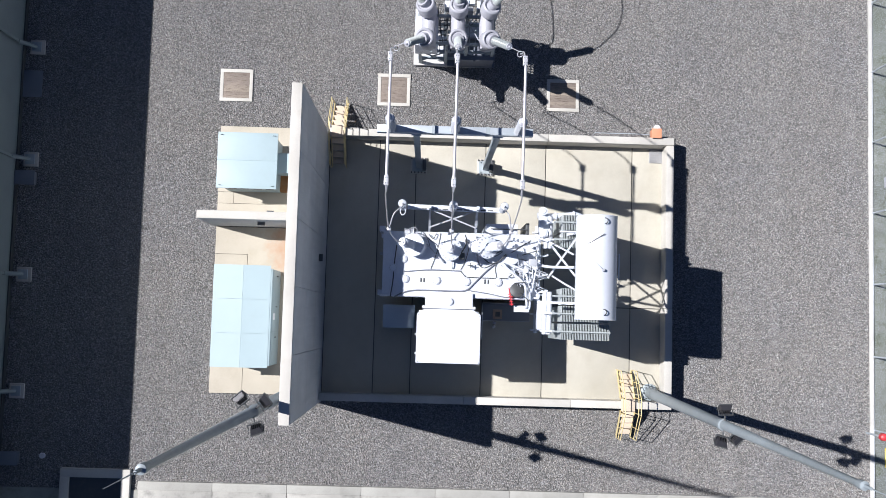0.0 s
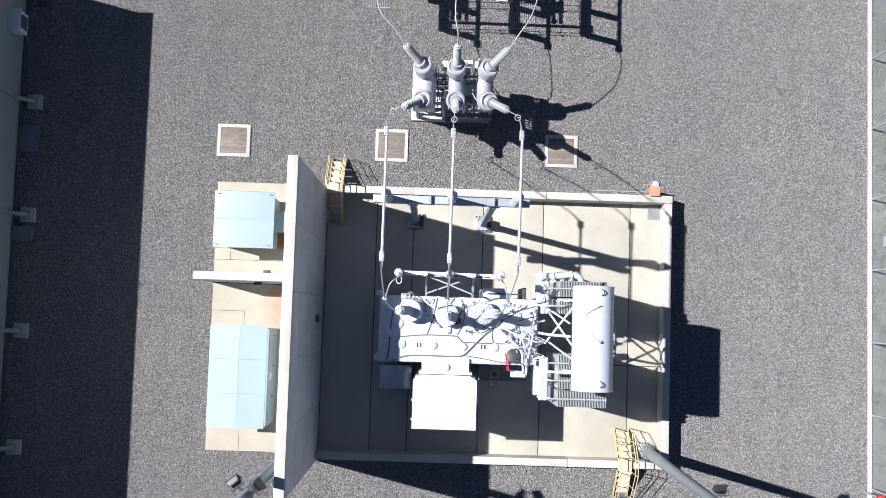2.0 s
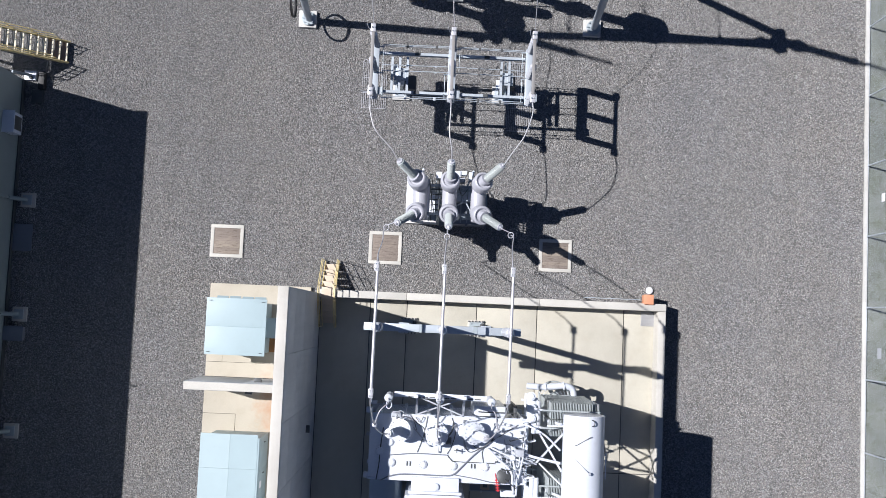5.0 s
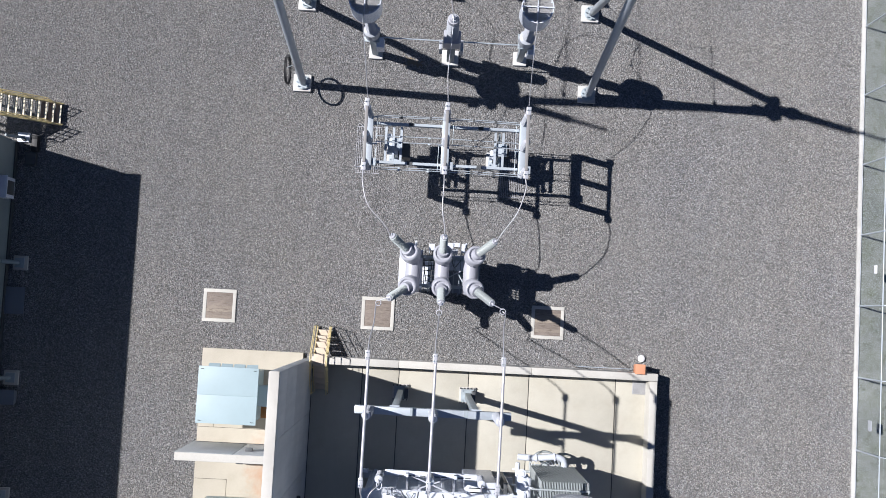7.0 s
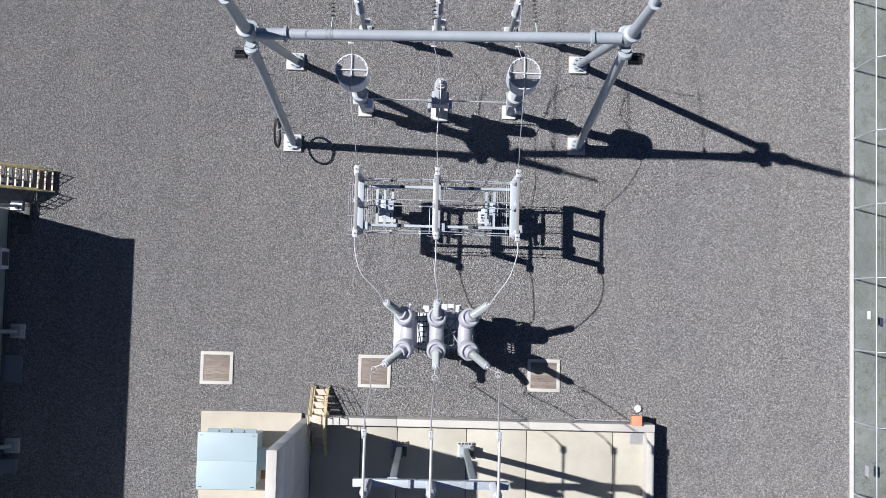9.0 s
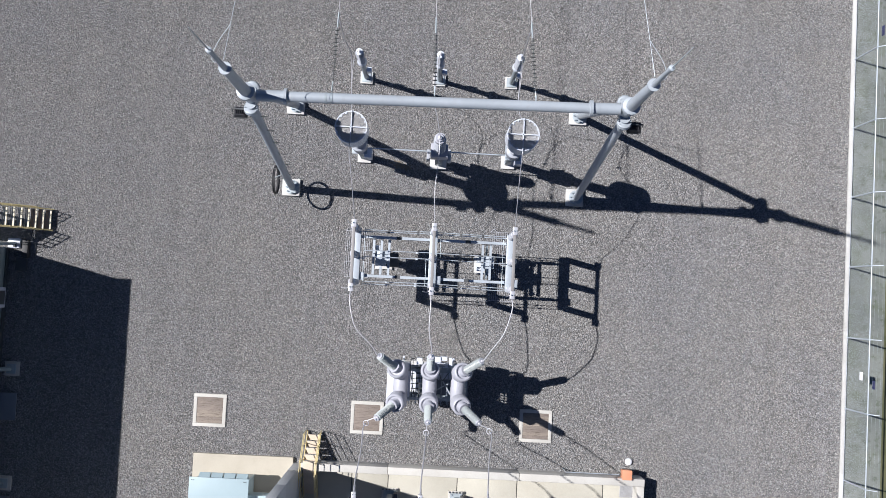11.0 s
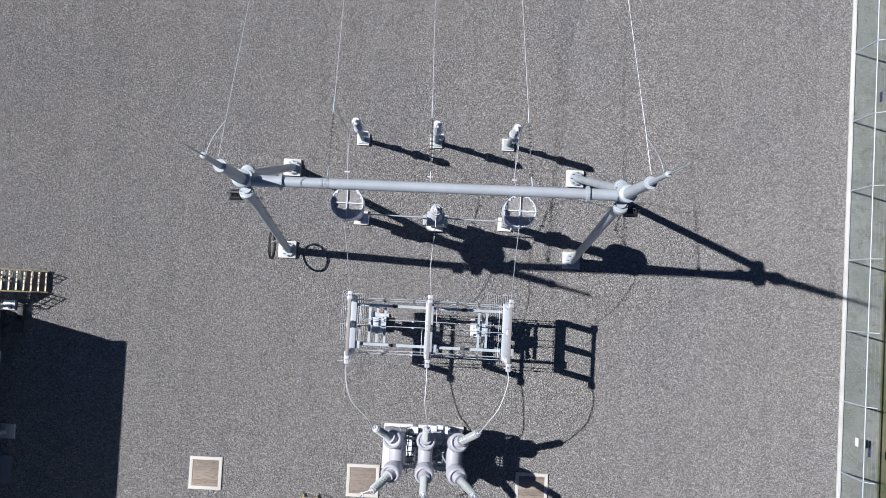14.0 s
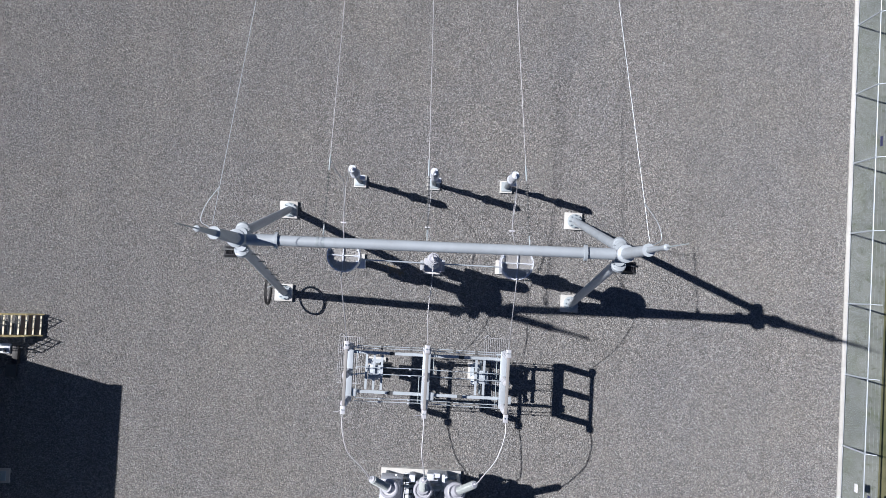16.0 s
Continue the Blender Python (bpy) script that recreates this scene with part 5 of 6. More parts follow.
for x0, x1, y0, y1 in ((-3.0, -2.0, 15.3, 17.25), (3.12, 4.12, 14.6, 17.5)):
    o = thing("ground_mat", (x0, y0, 0.0), "galvanised wire ground mat laid on the stones", "ground mat", "ground mats")
    bm = B()
    n = int((x1 - x0) / 0.075)
    for i in range(n + 1):
        bar(bm, ((x1 - x0) * i / n, 0, 0.03), ((x1 - x0) * i / n, y1 - y0, 0.03), 0.009, 0.008)
    for y in (0.0, (y1 - y0) / 3, 2 * (y1 - y0) / 3, y1 - y0):
        bar(bm, (0, y, 0.02), (x1 - x0, y, 0.02), 0.014, 0.012)
    tube(bm, spline([(0, y1 - y0, 0.03), (0.1, y1 - y0 + 0.12, 0.06), (0.3, y1 - y0 - 0.05, 0.04)], 4), 0.012, 6)
    part("mesh", bm, ALU, o)
for x0, tip in ((-2.28, (-1.15, 12.34, 4.82)), (0.7, (0.82, 12.45, 4.82)), (3.7, (2.75, 12.34, 4.82))):
    s = -1 if x0 < 0 else (1 if x0 > 3 else 0)
    wire("bare aluminium jumper from switch to breaker", [(x0, 14.72, 4.97), (x0 + 0.01, 14.25, 5.1), (x0 - s * 0.26, 13.4, 5.2), (tip[0] + s * 0.26, 12.75, 5.05), tip])


# ---- line traps, voltage transformer and arresters ----
def pedestal(o, x0, x1, y0, y1, z):
    return part("footing", bx(B(), x0, x1, y0, y1, -0.3, z, 0.02), PAD, o)


for x, y in ((-2.42, 20.45), (3.66, 20.5)):
    o = thing("line_trap", (x, y, 0), "open-topped pale grey drum line trap on a pedestal", "line trap", "line traps")
    pedestal(o, -0.27, 0.3, -0.29, 0.29, 0.12)
    part("post", bx(B(), -0.13, 0.13, -0.13, 0.13, 0.12, 2.6, 0.015), GALVD, o)
    part("top_plate", bx(B(), -0.3, 0.3, -0.3, 0.3, 2.6, 2.66, 0.01), GALVD, o)
    part("tuning_box", bx(B(), 0.15, 0.45, -0.35, 0.05, 1.4, 2.1, 0.02), WHITE, o)
    bm = B()
    lathe(bm, (0, 0, 2.66), (0, 0, 3.3), [(0, 0.3), (0.9, 0.3), (1, 0.2)], 20)
    part("base_tank", bm, GREYP, o)
    insulator((0, 0, 3.3), (0, 0, 5.85), 0.12, 0.2, 0.08, o)
    bm = B()
    n = 36
    ring = [[bm.verts.new((r * math.cos(2 * math.pi * i / n), r * math.sin(2 * math.pi * i / n), z)) for i in range(n)] for r, z in ((0.575, 5.95), (0.575, 6.95), (0.54, 6.95), (0.54, 6.0))]
    for u, w in zip(ring, ring[1:] + ring[:1]):
        for i in range(n):
            f = bm.faces.new((u[i], u[(i + 1) % n], w[(i + 1) % n], w[i]))
    part("drum", bm, WHITE, o)
    part("drum_floor", lathe(B(), (0, 0, 5.85), (0, 0, 5.96), [(0, 0.2), (0.5, 0.53), (1, 0.55)], 28), WHITE, o)
    bm = B()
    bar(bm, (-0.58, 0, 6.98), (0.58, 0, 6.98), 0.035, 0.04)
    bar(bm, (0, -0.58, 6.98), (0, 0.58, 6.98), 0.035, 0.04)
    part("spider", bm, WHITE, o)
    bm = B()
    for i in range(-26, 27):
        h = math.sqrt(max(0.0, 0.54 ** 2 - (i * 0.02) ** 2))
        bar(bm, (i * 0.02, -h, 6.92), (i * 0.02, h, 6.92), 0.0065, 0.005)
        bar(bm, (-h, i * 0.02, 6.915), (h, i * 0.02, 6.915), 0.0065, 0.005)
    part("bird_screen", bm, SCREEN, o, "fine wire bird screen")
    clip = part("clip", bx(B(), -0.025, 0.025, -0.03, 0.03, 6.935, 6.96, 0.005), WHITE, o)
    clip.location = (0.52, 0, 0)
    for i in range(1, 16):
        again(clip, "clip", (0.52 * math.cos(i * math.pi / 8), 0.52 * math.sin(i * math.pi / 8), 0), o)
    bm = B()
    cyl(bm, (0, 0, 5.97), (0, 0, 6.97), 0.06)
    part("tie_rod", bm, GREYP, o)

o = thing("voltage_transformer", (0.74, 20.36, 0), "pale grey voltage transformer on a broad pedestal", "voltage transformer")
pedestal(o, -0.36, 0.34, -0.32, 0.34, 0.12)
# post and side boxes take darker paints for the shade on them
part("post", bx(B(), -0.16, 0.16, -0.16, 0.16, 0.12, 2.4, 0.015), MAST, o)
part("tank", bx(B(), -0.34, 0.34, -0.26, 0.28, 2.42, 3.2, 0.03), LILAC, o)
part("side_box", bx(B(), -0.5, -0.36, -0.2, 0.2, 1.4, 2.1, 0.02), GREYP, o)
part("side_box", bx(B(), 0.36, 0.48, -0.2, 0.25, 1.2, 2.0, 0.02), GREYP, o)
insulator((0, 0.05, 3.2), (0, 0.2, 4.55), 0.16, 0.24, 0.08, o)
part("head", lathe(B(), (0, 0.2, 4.55), (0, 0.22, 4.95), [(0, 0.17), (0.1, 0.21), (0.7, 0.21), (0.72, 0.17), (1, 0.13)], 22), LILAC, o)
part("head_terminal", bx(B(), -0.06, 0.06, 0.15, 0.27, 4.95, 5.08, 0.015), ALU, o)
rnd = random.Random(9)
bm = B()
mid = bm.verts.new((0, 0, -0.004))
rim = [bm.verts.new((rnd.uniform(0.75, 1.15) * 0.85 * math.cos(k * math.pi / 14), rnd.uniform(0.6, 1.2) * 0.28 * math.sin(k * math.pi / 14), -0.036)) for k in range(28)]
for k in range(28):
    bm.faces.new((mid, rim[k], rim[(k + 1) % 28]))
o = thing("tan_patch", (-0.78, 20.12, 0.0), "thin tan patch low among the stones", "soil", turn=-12.0)
part("soil", bm, TAN, o)
o = thing("conduit_run", (0.6, 20.25, 2.3), "thin grey conduit between the pedestals", "conduit")
bm = B()
tube(bm, [(-2.85, 0.2, 0), (2.85, 0.2, 0)], 0.027)
part("pipe", bm, GALV, o)

for x, y in ((-2.5, 23.8), (0.6, 23.86), (3.66, 23.9)):
    o = thing("surge_arrester", (x, y, 0), "slender pale grey surge arrester on a concrete footing", "surge arrester", "line surge arresters")
    pedestal(o, -0.26, 0.26, -0.26, 0.26, 0.12)
    part("base_plate", bx(B(), -0.2, 0.2, -0.2, 0.2, 0.12, 0.16, 0.006), GALVD, o)
    bm = B()
    cyl(bm, (0, 0, 0.16), (0, 0, 2.75), 0.1)
    part("post", bm, GALVD, o)
    part("counter_box", bx(B(), 0.1, 0.3, -0.1, 0.1, 1.3, 1.65, 0.015), WHITE, o)
    bm = B()
    lathe(bm, (0, 0, 2.75), (0, 0, 2.95), [(0, 0.18), (0.5, 0.2), (1, 0.15)], 16)
    part("pedestal_cap", bm, WHITE, o)
    insulator((0, 0, 2.95), (0, 0, 4.3), 0.075, 0.15, 0.105, o, PORC)
    bm = B()
    lathe(bm, (0, 0, 4.3), (0, 0, 4.5), [(0, 0.12), (0.25, 0.135), (0.5, 0.135), (0.55, 0.06), (1, 0.055)], 16)
    cap = part("cap", bm, WHITE, o)
    part("terminal", bx(B(), -0.03, 0.03, -0.1, 0.06, 4.5, 4.58, 0.01), ALU, cap)
    part("grading_ring", tube(B(), [(0.17 * math.cos(a), 0.17 * math.sin(a), 4.12) for a in [i * 2 * math.pi / 20 for i in range(21)]], 0.012, 8), GREYP, o)
    for a in (0.5, 2.6, 4.7):
        part("ring_arm", bar(B(), (0.1 * math.cos(a), 0.1 * math.sin(a), 4.36), (0.17 * math.cos(a), 0.17 * math.sin(a), 4.12), 0.02, 0.02), DARK, o)
    part("ground_lead", tube(B(), [(0.12, -0.1, 0.16), (0.13, -0.08, 1.3)], 0.014, 6), BLACK, o)


# ---- gantry ----
def flood(parent, at, aim, big=1.0):
    """A square floodlight on a bracket."""
    a, d = Vector(at), Vector(aim).normalized()
    u = Vector((0, 0, 1)) - d * d.z
    u = u.normalized() if u.length > 0.05 else Vector((0, 1, 0))
    e = d.cross(u)
    bm = B()
    back, front = [], []
    for i, j in ((-1, -1), (1, -1), (1, 1), (-1, 1)):
        back.append(bm.verts.new(a + e * i * 0.15 * big + u * j * 0.12 * big))
        front.append(bm.verts.new(a + d * 0.15 + e * i * 0.2 * big + u * j * 0.17 * big))
    for i in range(4):
        bm.faces.new((back[i], back[(i + 1) % 4], front[(i + 1) % 4], front[i]))
    bm.faces.new(back[::-1]), bm.faces.new(front)
    bmesh.ops.bevel(bm, geom=list(bm.edges), offset=0.015, segments=2, affect="EDGES")
    f = part("floodlight", bm, LAMPC, parent, "dark square floodlight")
    part("bezel", bar(B(), a + d * 0.15, a + d * 0.18, 0.43 * big, 0.37 * big, u), DARK, f)
    part("glass", bar(B(), a + d * 0.181, a + d * 0.19, 0.36 * big, 0.3 * big, u), GREYP, f)
    for k in range(-2, 3):
        part("fin", bar(B(), a - d * 0.05 + e * k * 0.055 * big, a + e * k * 0.055 * big, 0.012, 0.2 * big, u), LAMPC, f)
    for i in (-1, 1):
        part("yoke", bar(B(), a + e * i * 0.225 * big + d * 0.06, a + e * i * 0.225 * big - d * 0.1 - u * 0.02, 0.02, 0.05, u), DARK, f)
    part("yoke_bar", bar(B(), a - e * 0.235 * big - d * 0.1 - u * 0.02, a + e * 0.235 * big - d * 0.1 - u * 0.02, 0.02, 0.05, u), DARK, f)
    return f


def gantry():
    o = thing("line_gantry", (0.56, 20.85, 0.0), "blue-grey tubular steel dead-end gantry with tall spires", "gantry")
    top = 10.35
    for s, y0 in ((-1, -0.16), (1, 0.02)):
        x = s * 6.0 + 0.06
        for dy in (-1.74, 1.74):
            bm = B()
            lathe(bm, (x, y0 + dy, 0.25), (x, y0 + dy * 0.12, top - 0.35), [(0, 0.145), (0.03, 0.15), (1, 0.165)], 20)
            leg = part("leg", bm, STEELP, o)
            part("footing", bx(B(), x - 0.42, x + 0.32, y0 + dy - 0.36, y0 + dy + 0.36, -0.3, 0.14, 0.02), PAD, leg)
            bm = B()
            cyl(bm, (x, y0 + dy, 0.16), (x, y0 + dy * 0.996, 0.24), 0.3, seg=20)
            part("base_flange", bm, GALVD, leg)
            for k in range(8):
                a = k * math.pi / 4
                part("anchor_bolt", cyl(B(), (x + 0.25 * math.cos(a), y0 + dy + 0.25 * math.sin(a), 0.14), (x + 0.25 * math.cos(a), y0 + dy + 0.25 * math.sin(a), 0.36), 0.025, seg=6), GALVD, leg)
            if s < 0 and dy < 0:
                for k in range(12):
                    f = (k + 2) / 15
                    bm = B()
                    cyl(bm, (x - 0.1, y0 + dy * (1 - 0.88 * f), top * f), (x + 0.38 * (1 if k % 2 else -1), y0 + dy * (1 - 0.88 * f), top * f), 0.016, seg=6)
                    part("step_peg", bm, DARK, leg)
        bm = B()
        lathe(bm, (x, y0, top - 0.75), (x, y0, top + 0.55), [(0, 0.18), (0.1, 0.2), (0.85, 0.2), (0.88, 0.28), (0.99, 0.28), (1, 0.18)], 24)
        hub = part("hub", bm, STEELP, o)
        for dy in (-0.3, 0.3):
            bm = B()
            cyl(bm, (x, y0 + dy, top - 0.45), (x, y0 + dy * 1.25, top - 0.60), 0.235, seg=22)
            for k in range(10):
                a = k * math.pi / 5
                cyl(bm, (x + 0.195 * math.cos(a), y0 + dy + 0.185 * math.sin(a), top - 0.46), (x + 0.195 * math.cos(a), y0 + dy + 0.185 * math.sin(a), top - 0.38), 0.022, seg=6)
            part("leg_flange", bm, STEELP, hub)
        bm = B()
        lathe(bm, (x, y0, top + 0.55), (x, y0, 13.9), [(0, 0.28), (0.02, 0.28), (0.03, 0.18), (0.97, 0.145), (0.972, 0.185), (1, 0.185)], 22)
        mast = part("upper_mast", bm, STEELP, o)
        bm = B()
        lathe(bm, (x, y0, 13.9), (x, y0, 16.1), [(0, 0.09), (0.8, 0.06), (0.81, 0.085), (0.9, 0.085), (0.91, 0.02), (1, 0.015)], 10)
        spire = part("spire", bm, STEELP, mast)
        bm = B()
        cyl(bm, (x, y0, 16.1), (x, y0, 17.9), 0.022, 0.01, seg=6)
        part("lightning_rod", bm, GALVD, mast)
        flood(o, (x + s * 0.42, y0 - 0.36, top - 0.8), (0.0, -0.2, -1), 1.1)
        bm = B()
        tube(bm, [(x, y0, top - 1.0), (x + s * 0.4, y0 - 0.32, top - 0.8)], 0.03)
        part("floodlight_arm", bm, DARK, o)
    bm = B()
    bl, br = Vector((-5.94, -0.16, top)), Vector((6.06, 0.02, top))
    d = br - bl
    lathe(bm, bl + d * 0.02, br - d * 0.02, [(0, 0.185), (0.075, 0.185), (0.076, 0.26), (0.084, 0.26), (0.085, 0.168), (0.915, 0.168), (0.916, 0.26), (0.924, 0.26), (0.925, 0.185), (1, 0.185)], 28)
    beam = part("cross_beam", bm, STEELP, o)
    for s in (0.2, 0.215):
        part("band_clamp", lathe(B(), bl + d * s, bl + d * (s + 0.006), [(0, 0.18), (1, 0.18)], 28), GALVD, beam)
    for x in (-3.33, -0.09, 3.13):
        part("attachment_plate", bx(B(), x - 0.015, x + 0.015, 0.1, 0.3, top - 0.08, top + 0.1, 0.01), GALVD, beam)


gantry()
GX, GY = 0.56, 20.85
for x, dx in ((-2.77, 0.030), (0.47, -0.027), (3.69, -0.1)):
    o = thing("insulator_string", (x, GY + 0.2, 10.35), "slender dark polymer insulator string on the gantry beam", "insulator string", "insulator strings")
    disc = None
    for i in range(13):
        y = 0.28 + i * 0.13
        q = (dx * y, y, 0.0)
        if disc is None:
            disc = part("disc", lathe(B(), (0, 0, 0), (0, 0.04, 0), [(0, 0.014), (0.3, 0.066), (0.6, 0.066), (1, 0.014)], 14), DARK, o)
            disc.location = q
        else:
            again(disc, "disc", q, o)
    bm = B()
    tube(bm, [(0, 0, 0), (dx * 2.1, 2.1, 0)], 0.011)
    part("rod", bm, DARK, o)
    for y0, y1, r in ((0.05, 0.24, 0.022), (1.95, 2.45, 0.026)):
        bm = B()
        cyl(bm, (dx * y0, y0, 0), (dx * y1, y1, 0), r, seg=10)
        part("end_fitting", bm, GALVD, o)
    e = Vector((x + dx * 2.4, GY + 2.6, 10.35))
    wire("bare aluminium phase conductor strung to the gantry", [e] + [(e.x + dx * d, e.y + d, 10.35 - 0.03 * d + 0.0008 * d * d) for d in (8, 25, 45, 70)], 0.011, "line_conductor", None, "line conductors", 14)
for x, dx in ((-5.46, 0.104), (6.66, -0.148)):
    y0 = GY + (-0.16 if x < 0 else 0.02)
    wire("thin steel shield wire strung to the mast", [(x, y0 + 0.25, 13.78), (x + dx * 10, y0 + 10, 13.0), (x + dx * 25, y0 + 25, 12.9), (x + dx * 60, y0 + 60, 16)], 0.0085, "shield_wire", GALV, "shield wires", 14)
    s = -1 if x < 0 else 1
    wire("looped bonding lead at the mast top", [(x + dx, y0 + 1.3, 13.68), (x + s * 0.3, y0 + 0.8, 13.4), (x + s * 0.42, y0 + 0.35, 13.4), (x + s * 0.1, y0 + 0.15, 13.7)], 0.011, "bonding_lead", GALV, "bonding leads")
# leads from line to trap, from arrester to the same tee, and on to the switch
for e, tee, ts, tz, sx, ar in (((-2.70, 23.4, 10.35), (-2.55, 21.65, 6.1), (-2.42, 20.45), 7.0, -2.28, (-2.5, 23.8)),
                               ((0.41, 23.4, 10.35), (0.45, 21.65, 5.95), (0.74, 20.57), 5.08, 0.7, (0.6, 23.86)),
                               ((3.45, 23.4, 10.35), (3.49, 21.68, 6.1), (3.66, 20.5), 7.0, 3.7, (3.66, 23.9))):
    wire("bare aluminium drop from line to tee", [e, (e[0] + 0.01, 23.27, 9.4), (e[0] + 0.02, 23.2, 8.0), (tee[0], 23.02, 7.1), (tee[0], 22.5, 6.4), tee], 0.016)
    wire("bare aluminium lead down from the tee", [tee, (tee[0] * 0.5 + ts[0] * 0.5, tee[1] - 0.45, tz * 0.4 + tee[2] * 0.6), (ts[0], ts[1] + 0.5 * (tz > 6), tz + 0.02)], 0.016)
    o = thing("wire_tee", tee, "small bare aluminium tee connector", "connector", "wire tees")
    part("body", bx(B(), -0.1, 0.1, -0.025, 0.025, -0.025, 0.025, 0.01), ALU, o)
    wire("bare aluminium jumper to the switch", [(ts[0], ts[1] - 0.5 * (tz > 6), tz + 0.02), (ts[0] - 0.02, ts[1] - 0.85, tz + 0.0), (sx - 0.06, 18.5, (tz + 5) / 2 + 0.2), (sx, 17.42, 4.97)], 0.015)
    wire("bare aluminium lead on the surge arrester", [(*ar, 4.5), (ar[0] - 0.03, ar[1] - 0.15, 4.9), (ar[0] * 0.5 + tee[0] * 0.5, ar[1] - 0.8, 6.2), tee], 0.011)
o = thing("cable_coil", (-5.66, 19.03, 1.92), "black cable coil hung on the gantry leg", "cable coil")
bm = B()
for k, (dx, rr) in enumerate(((0.0, 0.62), (0.03, 0.67), (-0.03, 0.64))):
    tube(bm, [(-0.12 + dx, rr * 0.85 * math.cos(a), rr * math.sin(a)) for a in [i * 2 * math.pi / 32 for i in range(33)]], 0.026)
part("coil", bm, BLACK, o)
bm = B()
tube(bm, [(0.05, 0.2, -0.05), (-0.2, 0.1, -0.1)], 0.02)
part("hook", bm, GALVD, o)


# ---- light masts ----
def light_mast(at, rotz, lean, hz=9.6, top=19.6):
    o = thing("light_mast", at, "tall blue-grey tapered light mast with dark floodlights", "light mast", "light masts")
    o.matrix_basis = pose(*at, *lean, 0)
    bm = B()
    k = hz / top
    lathe(bm, (0, 0, 0.1), (0, 0, top), [(0, 0.22), (k - 0.02, 0.165), (k - 0.018, 0.19), (k - 0.005, 0.19), (k - 0.003, 0.155), (0.97, 0.075), (0.972, 0.1), (0.985, 0.1), (0.986, 0.04), (1, 0.035)], 22)
    part("pole", bm, MAST, o)
    flange = part("base_flange", cyl(B(), (0, 0, -0.05), (0, 0, 0.1), 0.36, seg=22), GALVD, o)
    bolt = part("bolt", cyl(B(), (0, 0, 0.1), (0, 0, 0.24), 0.03, seg=6), GALVD, flange)
    bolt.location = (0.3, 0, 0)
    for k in range(1, 8):
        again(bolt, "bolt", (0.3 * math.cos(k * math.pi / 4), 0.3 * math.sin(k * math.pi / 4), 0), flange)
    bm = B()
    cyl(bm, (0, 0, top), (0, 0, top + 1.6), 0.015, 0.006, seg=6)
    part("lightning_rod", bm, GALVD, o)
    for k, a in enumerate(rotz):
        c, s = math.cos(radians(a)), math.sin(radians(a))
        bm = B()
        tube(bm, [(0, 0, hz), (c * 0.32, s * 0.32, hz + 0.05)], 0.03)
        part("floodlight_arm", bm, DARK, o)
        flood(o, (c * 0.42, s * 0.42, hz + 0.12), (c * 0.8, s * 0.8, -0.55), 0.95)


light_mast((9.12, -2.80, 0.06), (92, 256, 313), (1.4, 0), 10.0)
light_mast((-4.99, -2.89, 0.2), (130, 40, 290), (0, 0), 11.3, 22.2)

# loose orange marker and white disc by the basin corner
o = thing("marker_box", (9.12, 7.76, 0), "weathered orange plastic junction box on the wall", "box")
part("body", bx(B(), -0.2, 0.16, -0.18, 0.18, 0.5, 0.98, 0.03), ORANGE, o)
part("post", bx(B(), -0.06, 0.06, 0.0, 0.12, 0, 0.5), GALVD, o)
part("lid", bx(B(), -0.22, 0.18, -0.2, 0.2, 0.98, 1.02, 0.01), ORANGE, o)
part("hasp", bx(B(), -0.06, 0.04, -0.21, -0.2, 0.86, 0.96), GALVD, o)
o = thing("conduit_run", (7.3, 7.64, 0.0), "thin grey conduit along the basin wall", "conduit")
bm = B()
tube(bm, [(-0.7, 0.1, -0.03), (-0.7, 0.1, 0.82), (1.5, 0.1, 0.82)], 0.016)
part("pipe", bm, GALV, o)


# ---- control building ----
def building():
    o = thing("control_building", (-17.12, 4.0, 0.0), "long grey-green metal-clad control building", "building")
    y0, y1, hh = -40.0, 11.8, 6.22
    part("wall", bx(B(), -14.0, 0.0, y0, y1, -0.3, hh - 0.1, 0.0), BLDG, o)
    roof = part("roof", bx(B(), -14.2, 0.06, y0, y1 + 0.1, hh - 0.1, hh, 0.02), ROOF, o)
    part("gutter", bx(B(), 0.06, 0.2, y0, y1 + 0.1, hh - 0.14, hh - 0.01, 0.02), BLDG, roof)
    part("base_trim", bx(B(), 0.026, 0.06, y0, y1, 0.05, 0.3), DARK, o)
    for y in (6.76, 2.04, -2.71, -7.43, -12.1):
        d = part("downspout", bx(B(), 0.03, 0.14, y - 0.06, y + 0.06, 0.9, hh - 0.14, 0.02), BLDG, o)
        bm = B()
        tube(bm, [(0.09, y, 0.95), (0.14, y, 0.75), (0.45, y, 0.35), (0.5, y, 0.18)], 0.09)
        part("spout", bm, BLDG, d)
        part("splash_block", bx(B(), 0.25, 0.85, y - 0.3, y + 0.3, 0.0, 0.12, 0.03), KERB, d)
        part("splash_tray", bx(B(), 0.34, 0.72, y - 0.2, y + 0.2, 0.12, 0.17, 0.01), GALVD, d)


building()
o = thing("roof_pipe", (-17.2, 4.6, 6.2), "short grey pipe standing at the roof edge", "pipe")
part("pipe", cyl(B(), (0, 0, 0), (0, 0, 0.75), 0.03), GALVD, o)
for x, y, r, lab in ((-15.4, -6.0, 0.12, "small white round ground cap by the building"), (9.33, 8.16, 0.15, "white round ground cap on the stones by the basin")):
    o = thing("vent_cap", (x, y, 0.0), lab, "ground cap", "ground caps")
    part("cap", lathe(B(), (0, 0, -0.05), (0, 0, 0.12), [(0, r * 0.85), (0.6, r), (0.85, r * 0.95), (1, r * 0.7)], 20), SIGNW, o)
